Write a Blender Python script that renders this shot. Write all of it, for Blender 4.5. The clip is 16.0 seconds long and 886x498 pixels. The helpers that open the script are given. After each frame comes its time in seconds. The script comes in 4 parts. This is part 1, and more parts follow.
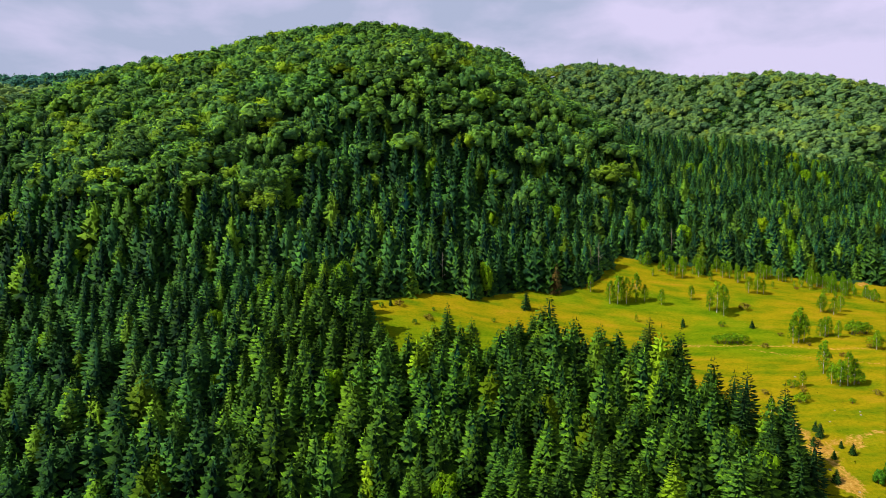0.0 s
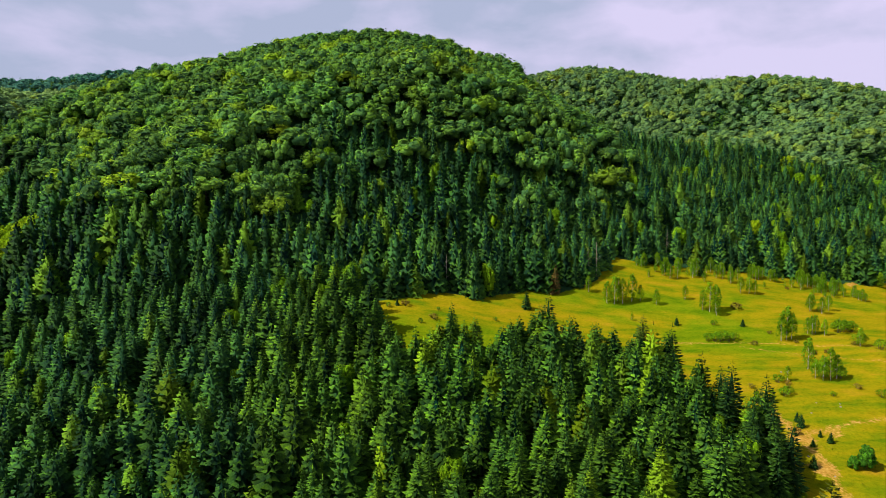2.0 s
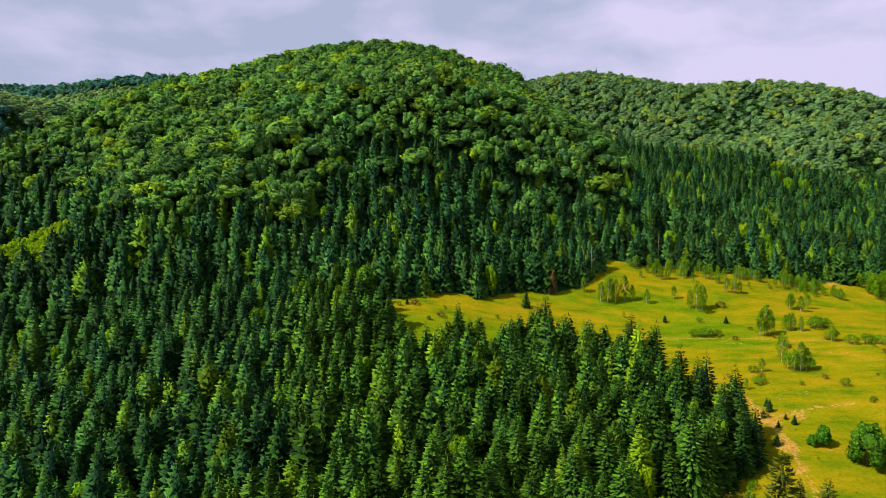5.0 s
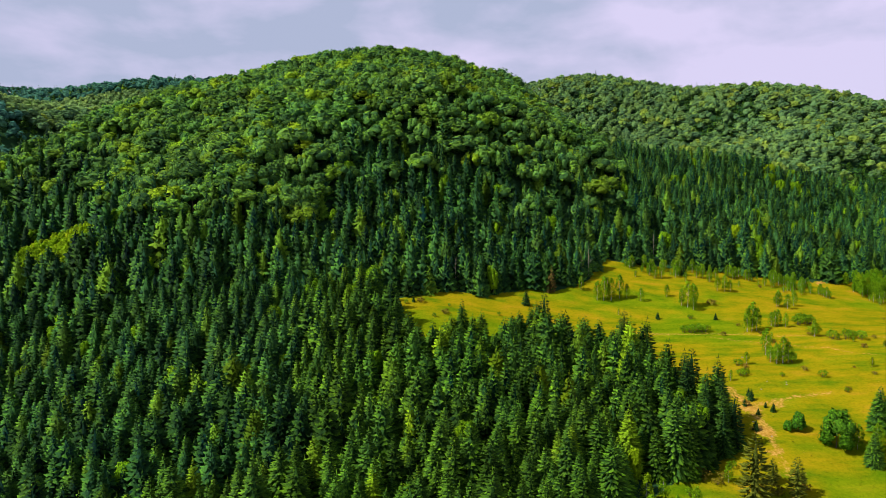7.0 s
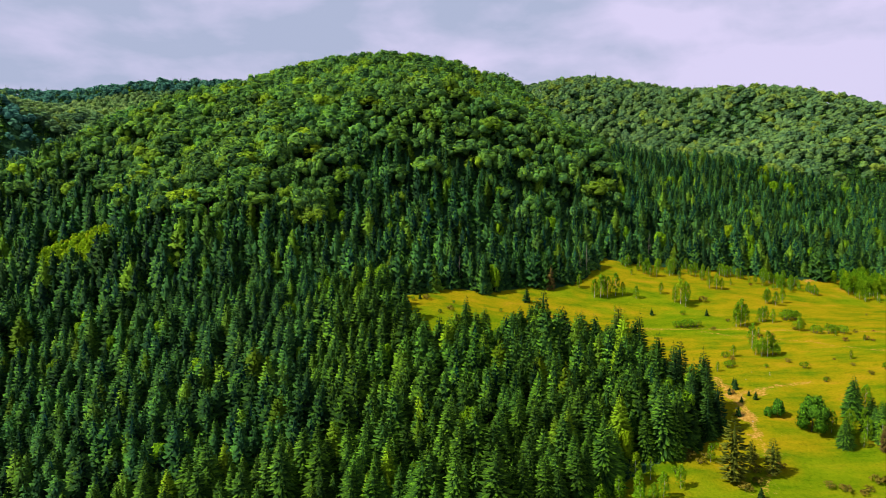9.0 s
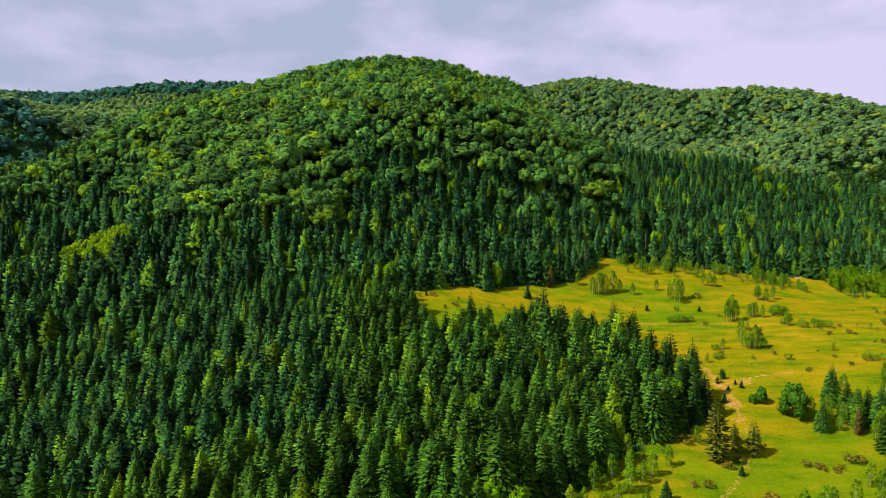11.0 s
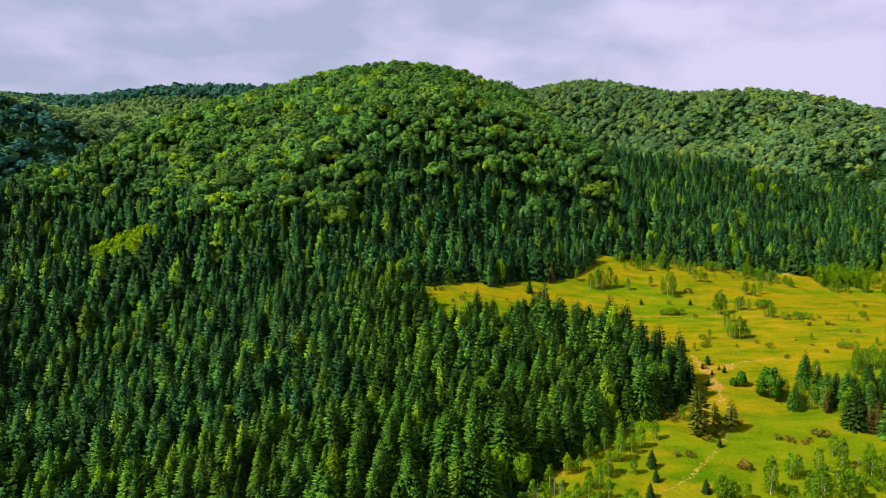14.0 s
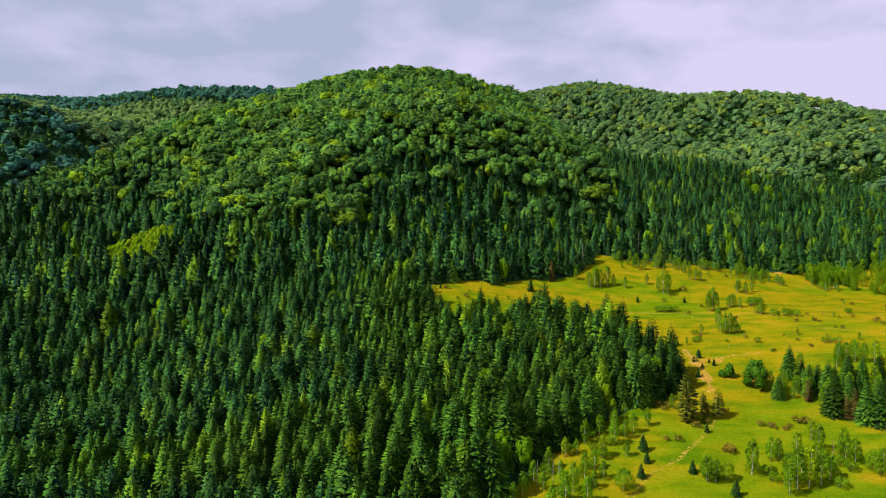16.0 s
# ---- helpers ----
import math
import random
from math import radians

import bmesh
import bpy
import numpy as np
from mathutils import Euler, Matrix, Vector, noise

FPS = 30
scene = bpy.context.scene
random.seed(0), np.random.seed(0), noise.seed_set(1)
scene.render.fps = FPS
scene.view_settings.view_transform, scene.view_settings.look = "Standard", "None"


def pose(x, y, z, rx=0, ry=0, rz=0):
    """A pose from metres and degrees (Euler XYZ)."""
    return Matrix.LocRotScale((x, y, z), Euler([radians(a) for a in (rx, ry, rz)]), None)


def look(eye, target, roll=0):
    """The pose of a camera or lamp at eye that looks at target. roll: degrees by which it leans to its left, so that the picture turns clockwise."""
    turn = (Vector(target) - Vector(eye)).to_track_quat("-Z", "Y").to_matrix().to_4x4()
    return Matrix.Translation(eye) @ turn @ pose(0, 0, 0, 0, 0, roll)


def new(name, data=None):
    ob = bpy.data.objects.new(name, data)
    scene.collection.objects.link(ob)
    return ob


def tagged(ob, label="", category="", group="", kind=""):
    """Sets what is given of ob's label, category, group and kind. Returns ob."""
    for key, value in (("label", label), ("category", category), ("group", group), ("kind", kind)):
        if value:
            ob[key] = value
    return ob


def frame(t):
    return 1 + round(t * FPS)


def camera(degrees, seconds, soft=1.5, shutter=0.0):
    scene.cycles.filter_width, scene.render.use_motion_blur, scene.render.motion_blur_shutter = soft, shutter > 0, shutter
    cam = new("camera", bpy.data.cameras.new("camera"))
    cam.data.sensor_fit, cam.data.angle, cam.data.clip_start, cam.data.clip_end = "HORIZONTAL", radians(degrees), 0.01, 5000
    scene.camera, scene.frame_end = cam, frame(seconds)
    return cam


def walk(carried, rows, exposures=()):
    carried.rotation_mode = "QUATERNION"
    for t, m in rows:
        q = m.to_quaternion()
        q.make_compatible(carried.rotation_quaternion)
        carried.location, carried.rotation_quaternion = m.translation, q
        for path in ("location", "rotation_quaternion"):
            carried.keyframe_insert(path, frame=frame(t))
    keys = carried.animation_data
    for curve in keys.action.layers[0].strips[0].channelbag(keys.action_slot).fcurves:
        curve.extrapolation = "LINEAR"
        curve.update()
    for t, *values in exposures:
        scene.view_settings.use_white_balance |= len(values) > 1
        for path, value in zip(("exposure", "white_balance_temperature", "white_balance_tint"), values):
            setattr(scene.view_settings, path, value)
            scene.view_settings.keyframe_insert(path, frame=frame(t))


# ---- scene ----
cam = camera(72.0, 16.0, soft=0.78)
EXPOSURE = 0.48
PATH = [
    (0.0, (-1.898, -2.525, 120.062), (-1.844, 47.351, 116.544), -0.01),
    (0.5, (-2.302, -5.601, 120.345), (-2.267, 44.277, 116.856), -0.03),
    (1.0, (-2.694, -8.962, 120.707), (-2.678, 40.918, 117.243), -0.06),
    (1.5, (-3.077, -12.576, 121.132), (-3.081, 37.305, 117.691), -0.08),
    (2.0, (-3.455, -16.414, 121.608), (-3.480, 33.469, 118.185), -0.10),
    (2.5, (-3.830, -20.445, 122.120), (-3.877, 29.438, 118.713), -0.13),
    (3.0, (-4.205, -24.645, 122.658), (-4.275, 25.240, 119.263), -0.15),
    (3.5, (-4.584, -28.987, 123.209), (-4.676, 20.898, 119.824), -0.17),
    (4.0, (-4.968, -33.448, 123.765), (-5.084, 16.438, 120.386), -0.19),
    (4.5, (-5.359, -38.007, 124.316), (-5.499, 11.878, 120.942), -0.21),
    (5.0, (-5.759, -42.645, 124.856), (-5.924, 7.241, 121.484), -0.23),
    (5.5, (-6.170, -47.344, 125.377), (-6.360, 2.542, 122.005), -0.25),
    (6.0, (-6.593, -52.087, 125.874), (-6.809, -2.202, 122.500), -0.27),
    (6.5, (-7.029, -56.861, 126.342), (-7.271, -6.976, 122.964), -0.29),
    (7.0, (-7.479, -61.653, 126.779), (-7.747, -11.768, 123.396), -0.31),
    (7.5, (-7.944, -66.452, 127.182), (-8.238, -16.568, 123.792), -0.33),
    (8.0, (-8.423, -71.250, 127.550), (-8.744, -21.367, 124.151), -0.35),
    (8.5, (-8.916, -76.039, 127.883), (-9.266, -26.157, 124.475), -0.36),
    (9.0, (-9.425, -80.816, 128.181), (-9.802, -30.934, 124.763), -0.38),
    (9.5, (-9.947, -85.575, 128.448), (-10.352, -35.694, 125.019), -0.40),
    (10.0, (-10.483, -90.315, 128.685), (-10.916, -40.436, 125.245), -0.41),
    (10.5, (-11.032, -95.037, 128.898), (-11.493, -45.159, 125.446), -0.43),
    (11.0, (-11.591, -99.743, 129.091), (-12.081, -49.866, 125.627), -0.44),
    (11.5, (-12.161, -104.436, 129.271), (-12.679, -54.560, 125.795), -0.46),
    (12.0, (-12.739, -109.122, 129.445), (-13.286, -59.247, 125.958), -0.47),
    (12.5, (-13.323, -113.808, 129.622), (-13.898, -63.934, 126.124), -0.48),
    (13.0, (-13.910, -118.504, 129.812), (-14.515, -68.631, 126.303), -0.50),
    (13.5, (-14.500, -123.220, 130.025), (-15.133, -73.348, 126.506), -0.51),
    (14.0, (-15.088, -127.970, 130.273), (-15.751, -78.099, 126.745), -0.52),
    (14.5, (-15.673, -132.767, 130.568), (-16.364, -82.897, 127.032), -0.53),
    (15.0, (-16.250, -137.628, 130.925), (-16.969, -87.759, 127.383), -0.54),
    (15.5, (-16.816, -142.571, 131.359), (-17.564, -92.703, 127.811), -0.56),
    (16.0, (-17.368, -147.617, 131.885), (-18.144, -97.749, 128.334), -0.57),
]
walk(cam, [(t, look(eye, target, roll)) for t, eye, target, roll in PATH], exposures=[(0.0, EXPOSURE), (16.0, EXPOSURE)])

# ---- light ----
SUN_ELEVATION, SUN_FROM = 48.0, (-0.94, -0.34)
world = bpy.data.worlds.new("sky")
scene.world = world
world.use_nodes = True
wn, wl = world.node_tree.nodes, world.node_tree.links
wn.clear()


def wnode(kind, **values):
    n = wn.new(kind)
    for key, value in values.items():
        n.inputs[key].default_value = value
    return n


sky = wn.new("ShaderNodeTexSky")
sky.sky_type, sky.sun_disc = "NISHITA", False
sky.sun_elevation, sky.sun_rotation = radians(SUN_ELEVATION), math.atan2(SUN_FROM[0], SUN_FROM[1])
clear = wn.new("ShaderNodeBackground")
clear.inputs["Strength"].default_value = 0.11
wl.new(sky.outputs["Color"], clear.inputs["Color"])
coord = wn.new("ShaderNodeTexCoord")
sep = wn.new("ShaderNodeSeparateXYZ")
wl.new(coord.outputs["Generated"], sep.inputs[0])
# cloud layer: flat sheets of cloud, squeezed towards the horizon
squeeze = wn.new("ShaderNodeMapping")
squeeze.inputs["Scale"].default_value = (1.9, 1.9, 4.6)
squeeze.inputs["Location"].default_value = (1.55, 0.6, 0.42)
wl.new(coord.outputs["Generated"], squeeze.inputs["Vector"])
billow = wnode("ShaderNodeTexNoise", Scale=2.3, Detail=6.0, Roughness=0.5, Distortion=0.15)
wl.new(squeeze.outputs[0], billow.inputs["Vector"])
tone = wn.new("ShaderNodeValToRGB")
tone.color_ramp.elements[0].position, tone.color_ramp.elements[0].color = 0.36, (0.31, 0.35, 0.485, 1)
tone.color_ramp.elements[1].position, tone.color_ramp.elements[1].color = 0.60, (0.51, 0.475, 0.66, 1)
drift = wn.new("ShaderNodeMath")
drift.operation = "MULTIPLY_ADD"
drift.inputs[1].default_value = 0.24
wl.new(sep.outputs["X"], drift.inputs[0])
wl.new(billow.outputs[0], drift.inputs[2])
lift = wn.new("ShaderNodeMath")
lift.operation = "MULTIPLY_ADD"
lift.inputs[1].default_value = -0.60
wl.new(sep.outputs["Z"], lift.inputs[0])
wl.new(drift.outputs[0], lift.inputs[2])
haze = wn.new("ShaderNodeMath")
haze.operation, haze.inputs[1].default_value = "ADD", 0.145
wl.new(lift.outputs[0], haze.inputs[0])
wl.new(haze.outputs[0], tone.inputs[0])
cloud = wn.new("ShaderNodeBackground")
cloud.inputs["Strength"].default_value = 1.0
wl.new(tone.outputs[0], cloud.inputs["Color"])
cover = wn.new("ShaderNodeMapRange")
cover.inputs["From Min"].default_value, cover.inputs["From Max"].default_value = 0.42, 0.75
cover.inputs["To Min"].default_value, cover.inputs["To Max"].default_value = 1.0, 0.15
wl.new(sep.outputs["Z"], cover.inputs["Value"])
both = wn.new("ShaderNodeMixShader")
wl.new(cover.outputs[0], both.inputs[0])
wl.new(clear.outputs[0], both.inputs[1])
wl.new(cloud.outputs[0], both.inputs[2])
out = wn.new("ShaderNodeOutputWorld")
wl.new(both.outputs[0], out.inputs[0])

sun = new("sun", bpy.data.lights.new("sun", "SUN"))
sun.data.energy, sun.data.angle, sun.data.color = 5.0, radians(0.6), (1.0, 0.95, 0.84)
rise = math.tan(radians(SUN_ELEVATION))
sun.matrix_world = look((SUN_FROM[0] * 600, SUN_FROM[1] * 600, rise * 600), (0, 0, 0))


# ---- materials ----
def material(name):
    m = bpy.data.materials.new(name)
    m.use_nodes = True
    m.node_tree.nodes.clear()
    return m, m.node_tree.nodes, m.node_tree.links


def ramp(nodes, links, source, stops):
    r = nodes.new("ShaderNodeValToRGB")
    while len(r.color_ramp.elements) < len(stops):
        r.color_ramp.elements.new(0.5)
    for e, (p, c) in zip(r.color_ramp.elements, stops):
        e.position, e.color = p, (*c, 1)
    links.new(source, r.inputs[0])
    return r.outputs[0]


def noise_at(nodes, links, scale, detail=4.0, rough=0.55, stretch=(1, 1, 1)):
    g = nodes.new("ShaderNodeNewGeometry")
    mp = nodes.new("ShaderNodeMapping")
    mp.inputs["Scale"].default_value = stretch
    links.new(g.outputs["Position"], mp.inputs["Vector"])
    n = nodes.new("ShaderNodeTexNoise")
    n.inputs["Scale"].default_value, n.inputs["Detail"].default_value, n.inputs["Roughness"].default_value = scale, detail, rough
    links.new(mp.outputs[0], n.inputs["Vector"])
    return n.outputs[0]


def mix(nodes, links, fac, a, b, how="MIX"):
    n = nodes.new("ShaderNodeMix")
    n.data_type, n.blend_type = "RGBA", how
    for socket, value in ((n.inputs[0], fac), (n.inputs[6], a), (n.inputs[7], b)):
        if isinstance(value, (int, float)):
            socket.default_value = value
        elif isinstance(value, tuple):
            socket.default_value = (*value, 1)
        else:
            links.new(value, socket)
    return n.outputs[2]


def sums(nodes, links, how, a, b):
    n = nodes.new("ShaderNodeMath")
    n.operation = how
    for socket, value in ((n.inputs[0], a), (n.inputs[1], b)):
        if isinstance(value, (int, float)):
            socket.default_value = value
        else:
            links.new(value, socket)
    return n.outputs[0]


def foliage(name, old, fresh, odd, through_light=0.25, odd_share=0.12, rough=0.6, differ=0.6, grain=1.1, mottle=0.3, vary=0.36, gloss=0.02, tip_power=1.0):
    """Leaves or needles: old and fresh growth, which also hold painted shade and light, a tint per plant, a tint per
    spray, patches over the stand.
    """
    m, n, l = material(name)
    tint = n.new("ShaderNodeAttribute")
    tint.attribute_name = "tint"
    tip = n.new("ShaderNodeAttribute")
    tip.attribute_name = "tip"
    info = n.new("ShaderNodeObjectInfo")
    geo = n.new("ShaderNodeNewGeometry")
    plant = sums(n, l, "FRACT", sums(n, l, "ADD", tint.outputs["Fac"], info.outputs["Random"]), 0.0)
    spray = geo.outputs["Random Per Island"]
    patch = noise_at(n, l, 0.02, 3.0)
    # A power above one paints the shade between boughs into the needle colour
    tip_tone = sums(n, l, "POWER", tip.outputs["Fac"], tip_power)
    age = sums(n, l, "ADD", sums(n, l, "MULTIPLY", tip_tone, 0.8), sums(n, l, "MULTIPLY", spray, 0.3))
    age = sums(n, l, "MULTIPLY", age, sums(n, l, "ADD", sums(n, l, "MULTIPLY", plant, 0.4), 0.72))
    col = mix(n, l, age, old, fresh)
    share = n.new("ShaderNodeMapRange")
    share.inputs["From Min"].default_value, share.inputs["From Max"].default_value = 1 - odd_share, 1.0
    l.new(plant, share.inputs["Value"])
    col = mix(n, l, share.outputs[0], col, odd)
    second = sums(n, l, "FRACT", sums(n, l, "MULTIPLY", plant, 7.13), 0.0)
    shift = n.new("ShaderNodeHueSaturation")
    l.new(col, shift.inputs["Color"])
    l.new(sums(n, l, "ADD", sums(n, l, "MULTIPLY", patch, 0.05), 0.475), shift.inputs["Hue"])
    l.new(sums(n, l, "MULTIPLY", sums(n, l, "ADD", sums(n, l, "MULTIPLY", spray, vary), 1.0 - vary / 2), sums(n, l, "ADD", sums(n, l, "MULTIPLY", second, differ), 1.02 - differ / 2)), shift.inputs["Value"])
    twigs = noise_at(n, l, grain, 3.0, 0.7)
    leafy = mix(n, l, 1.0, shift.outputs[0], ramp(n, l, twigs, [(0.34, (1 - mottle * 1.1, 1 - mottle, 1 - mottle * 0.9)), (0.5, (1, 1, 1)), (0.66, (1 + mottle * 1.1, 1 + mottle, 1 + mottle * 0.5))]), "MULTIPLY")
    bump = n.new("ShaderNodeBump")
    bump.inputs["Strength"].default_value, bump.inputs["Distance"].default_value = 0.3, 0.5 / grain
    l.new(twigs, bump.inputs["Height"])
    p = n.new("ShaderNodeBsdfPrincipled")
    p.inputs["Roughness"].default_value = rough
    p.inputs["Specular IOR Level"].default_value = gloss
    l.new(leafy, p.inputs["Base Color"])
    l.new(bump.outputs[0], p.inputs["Normal"])
    tr = n.new("ShaderNodeBsdfTranslucent")
    l.new(leafy, tr.inputs["Color"])
    ms = n.new("ShaderNodeMixShader")
    ms.inputs[0].default_value = through_light
    l.new(p.outputs[0], ms.inputs[1])
    l.new(tr.outputs[0], ms.inputs[2])
    o = n.new("ShaderNodeOutputMaterial")
    l.new(ms.outputs[0], o.inputs[0])
    return m


def bark(name, light, dark, scale):
    m, n, l = material(name)
    grain = noise_at(n, l, scale, 5.0, 0.6, (1, 1, 0.25))
    col = ramp(n, l, grain, [(0.35, dark), (0.62, light)])
    p = n.new("ShaderNodeBsdfPrincipled")
    p.inputs["Roughness"].default_value = 0.85
    l.new(col, p.inputs["Base Color"])
    b = n.new("ShaderNodeBump")
    b.inputs["Strength"].default_value = 0.5
    l.new(grain, b.inputs["Height"])
    l.new(b.outputs[0], p.inputs["Normal"])
    o = n.new("ShaderNodeOutputMaterial")
    l.new(p.outputs[0], o.inputs[0])
    return m


NEEDLES = foliage("spruce_needles", (0.002, 0.022, 0.012), (0.108, 0.236, 0.004), (0.120, 0.195, 0.004), 0.08, 0.10, differ=0.95, grain=2.6, mottle=0.42, vary=0.6, tip_power=1.8)
# Darker copy of spruce_needles: sparse fresh growth, plus shade put into the colour
SHADED_OLD_NEEDLES = foliage("shaded_old_spruce_needles", (0.002, 0.020, 0.018), (0.068, 0.180, 0.006), (0.085, 0.165, 0.007), 0.08, 0.12, differ=1.0, grain=2.0, mottle=0.4, vary=0.55, tip_power=1.8)
HILL_NEEDLES = foliage("upper_spruce_needles", (0.003, 0.032, 0.026), (0.100, 0.235, 0.009), (0.115, 0.200, 0.010), 0.12, 0.14, differ=1.0, grain=1.6, mottle=0.35, vary=0.45, tip_power=1.6)
# The hill's bluish shade is put into the teal old-leaf colour
BEECH = foliage("beech_leaves", (0.008, 0.068, 0.056), (0.140, 0.275, 0.010), (0.160, 0.255, 0.008), 0.22, 0.18, differ=0.75, grain=1.0, mottle=0.4, vary=0.45)
# Distance haze is put into these paler, bluer leaf colours
HAZED_LEAVES = foliage("hazed_far_beech_leaves", (0.040, 0.122, 0.088), (0.160, 0.258, 0.034), (0.185, 0.260, 0.030), 0.24, 0.18, differ=0.4, grain=0.8, mottle=0.35, vary=0.35)
# Paler copy of the far leaves, with the slope's sunlight painted in
SUNLIT_LEAVES = foliage("sunlit_slope_leaves", (0.130, 0.255, 0.095), (0.240, 0.360, 0.085), (0.250, 0.350, 0.075), 0.25, 0.2, differ=0.3, grain=0.8, mottle=0.3)
# Darkened leaf colour that holds the cloud shade of spur and far ridge
SHADED_LEAVES = foliage("shaded_ridge_leaves", (0.028, 0.118, 0.112), (0.070, 0.190, 0.100), (0.085, 0.180, 0.070), 0.18, 0.1, differ=0.4, grain=0.8, mottle=0.3)
BIRCH = foliage("birch_leaves", (0.092, 0.215, 0.009), (0.185, 0.340, 0.007), (0.225, 0.320, 0.006), 0.48, 0.2, differ=0.45, vary=0.6)
GROVE = foliage("grove_leaves", (0.012, 0.058, 0.012), (0.085, 0.205, 0.006), (0.120, 0.200, 0.006), 0.20, 0.2, differ=0.4, grain=1.6, mottle=0.5, vary=0.7)
YOUNG = foliage("young_leaves", (0.12, 0.24, 0.005), (0.22, 0.36, 0.006), (0.26, 0.34, 0.008), 0.35, 0.3)
PINE_NEEDLES = foliage("pine_needles", (0.040, 0.062, 0.009), (0.165, 0.175, 0.012), (0.20, 0.165, 0.018), 0.20, 0.2, grain=2.6, mottle=0.5, vary=0.7)
DARK_SPRAYS = foliage("dark_fir_needles", (0.003, 0.018, 0.010), (0.040, 0.095, 0.006), (0.060, 0.085, 0.008), 0.08, 0.2, grain=2.6, mottle=0.4, vary=0.6)
RUST = foliage("dead_needles", (0.070, 0.050, 0.014), (0.165, 0.108, 0.028), (0.14, 0.12, 0.02), 0.15, 0.2, grain=2.6, mottle=0.5)
HEATH = foliage("brown_shrub_leaves", (0.085, 0.080, 0.010), (0.19, 0.15, 0.016), (0.20, 0.10, 0.02), 0.2, 0.3)
SPRUCE_BARK = bark("spruce_bark", (0.16, 0.115, 0.075), (0.05, 0.035, 0.025), 3.0)
BIRCH_BARK = bark("birch_bark", (0.62, 0.58, 0.48), (0.10, 0.085, 0.07), 4.0)
DEAD_WOOD = bark("dead_wood", (0.34, 0.29, 0.22), (0.13, 0.10, 0.08), 3.0)
STONE = bark("field_stone", (0.27, 0.235, 0.17), (0.15, 0.13, 0.10), 2.5)


def ground_material():
    m, n, l = material("meadow_and_forest_floor")
    wide = noise_at(n, l, 0.018, 4.0, 0.55, (0.6, 1.5, 1))
    mid = noise_at(n, l, 0.09, 5.0, 0.6, (0.5, 1.4, 1))
    fine = noise_at(n, l, 0.9, 5.0, 0.65)
    grain = noise_at(n, l, 5.0, 4.0, 0.7)

    def attr(name):
        a = n.new("ShaderNodeAttribute")
        a.attribute_name = name
        return a.outputs["Fac"]

    dry = ramp(n, l, mid, [(0.33, (0.092, 0.142, 0.003)), (0.46, (0.182, 0.174, 0.003)), (0.58, (0.246, 0.192, 0.004)), (0.71, (0.310, 0.195, 0.010))])
    lush = ramp(n, l, mid, [(0.30, (0.062, 0.130, 0.002)), (0.55, (0.140, 0.182, 0.003)), (0.72, (0.190, 0.188, 0.005))])
    wet = sums(n, l, "ADD", attr("lush"), sums(n, l, "MULTIPLY", sums(n, l, "SUBTRACT", wide, 0.5), 3.2))
    wet_r = n.new("ShaderNodeMapRange")
    wet_r.inputs["From Min"].default_value, wet_r.inputs["From Max"].default_value = 0.25, 0.75
    l.new(wet, wet_r.inputs["Value"])
    grass = mix(n, l, wet_r.outputs[0], dry, lush)
    tuft = ramp(n, l, fine, [(0.30, (0.70, 0.76, 0.66)), (0.52, (1, 1, 1)), (0.75, (1.16, 1.08, 1.0))])
    grass = mix(n, l, 1.0, grass, tuft, "MULTIPLY")
    spot = ramp(n, l, grain, [(0.33, (0.78, 0.78, 0.78)), (0.5, (1, 1, 1)), (0.7, (1.10, 1.08, 1.06))])
    grass = mix(n, l, 1.0, grass, spot, "MULTIPLY")
    earth = ramp(n, l, fine, [(0.30, (0.24, 0.120, 0.014)), (0.54, (0.38, 0.21, 0.036)), (0.78, (0.52, 0.33, 0.09))])
    worn = sums(n, l, "ADD", attr("earth"), sums(n, l, "MULTIPLY", sums(n, l, "SUBTRACT", fine, 0.5), 1.3))
    worn_r = n.new("ShaderNodeMapRange")
    worn_r.inputs["From Min"].default_value, worn_r.inputs["From Max"].default_value = 0.42, 0.68
    l.new(worn, worn_r.inputs["Value"])
    grass = mix(n, l, worn_r.outputs[0], grass, earth)
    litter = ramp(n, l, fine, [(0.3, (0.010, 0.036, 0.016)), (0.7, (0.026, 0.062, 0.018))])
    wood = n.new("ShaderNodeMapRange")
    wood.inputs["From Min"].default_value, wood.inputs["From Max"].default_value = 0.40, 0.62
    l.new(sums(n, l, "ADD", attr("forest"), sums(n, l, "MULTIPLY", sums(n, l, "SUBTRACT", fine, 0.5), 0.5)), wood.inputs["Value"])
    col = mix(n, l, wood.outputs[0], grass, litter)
    p = n.new("ShaderNodeBsdfPrincipled")
    p.inputs["Roughness"].default_value = 0.9
    p.inputs["Specular IOR Level"].default_value = 0.0
    l.new(col, p.inputs["Base Color"])
    b = n.new("ShaderNodeBump")
    b.inputs["Strength"].default_value, b.inputs["Distance"].default_value = 0.8, 0.35
    l.new(sums(n, l, "ADD", fine, sums(n, l, "MULTIPLY", grain, 0.5)), b.inputs["Height"])
    l.new(b.outputs[0], p.inputs["Normal"])
    o = n.new("ShaderNodeOutputMaterial")
    l.new(p.outputs[0], o.inputs[0])
    return m


GROUND = ground_material()

# ---- the lie of the land: broad swells (height, x, y, half-widths across and along) on a tilted plane ----
PLANE = (61.5, -3.9, 107.1)
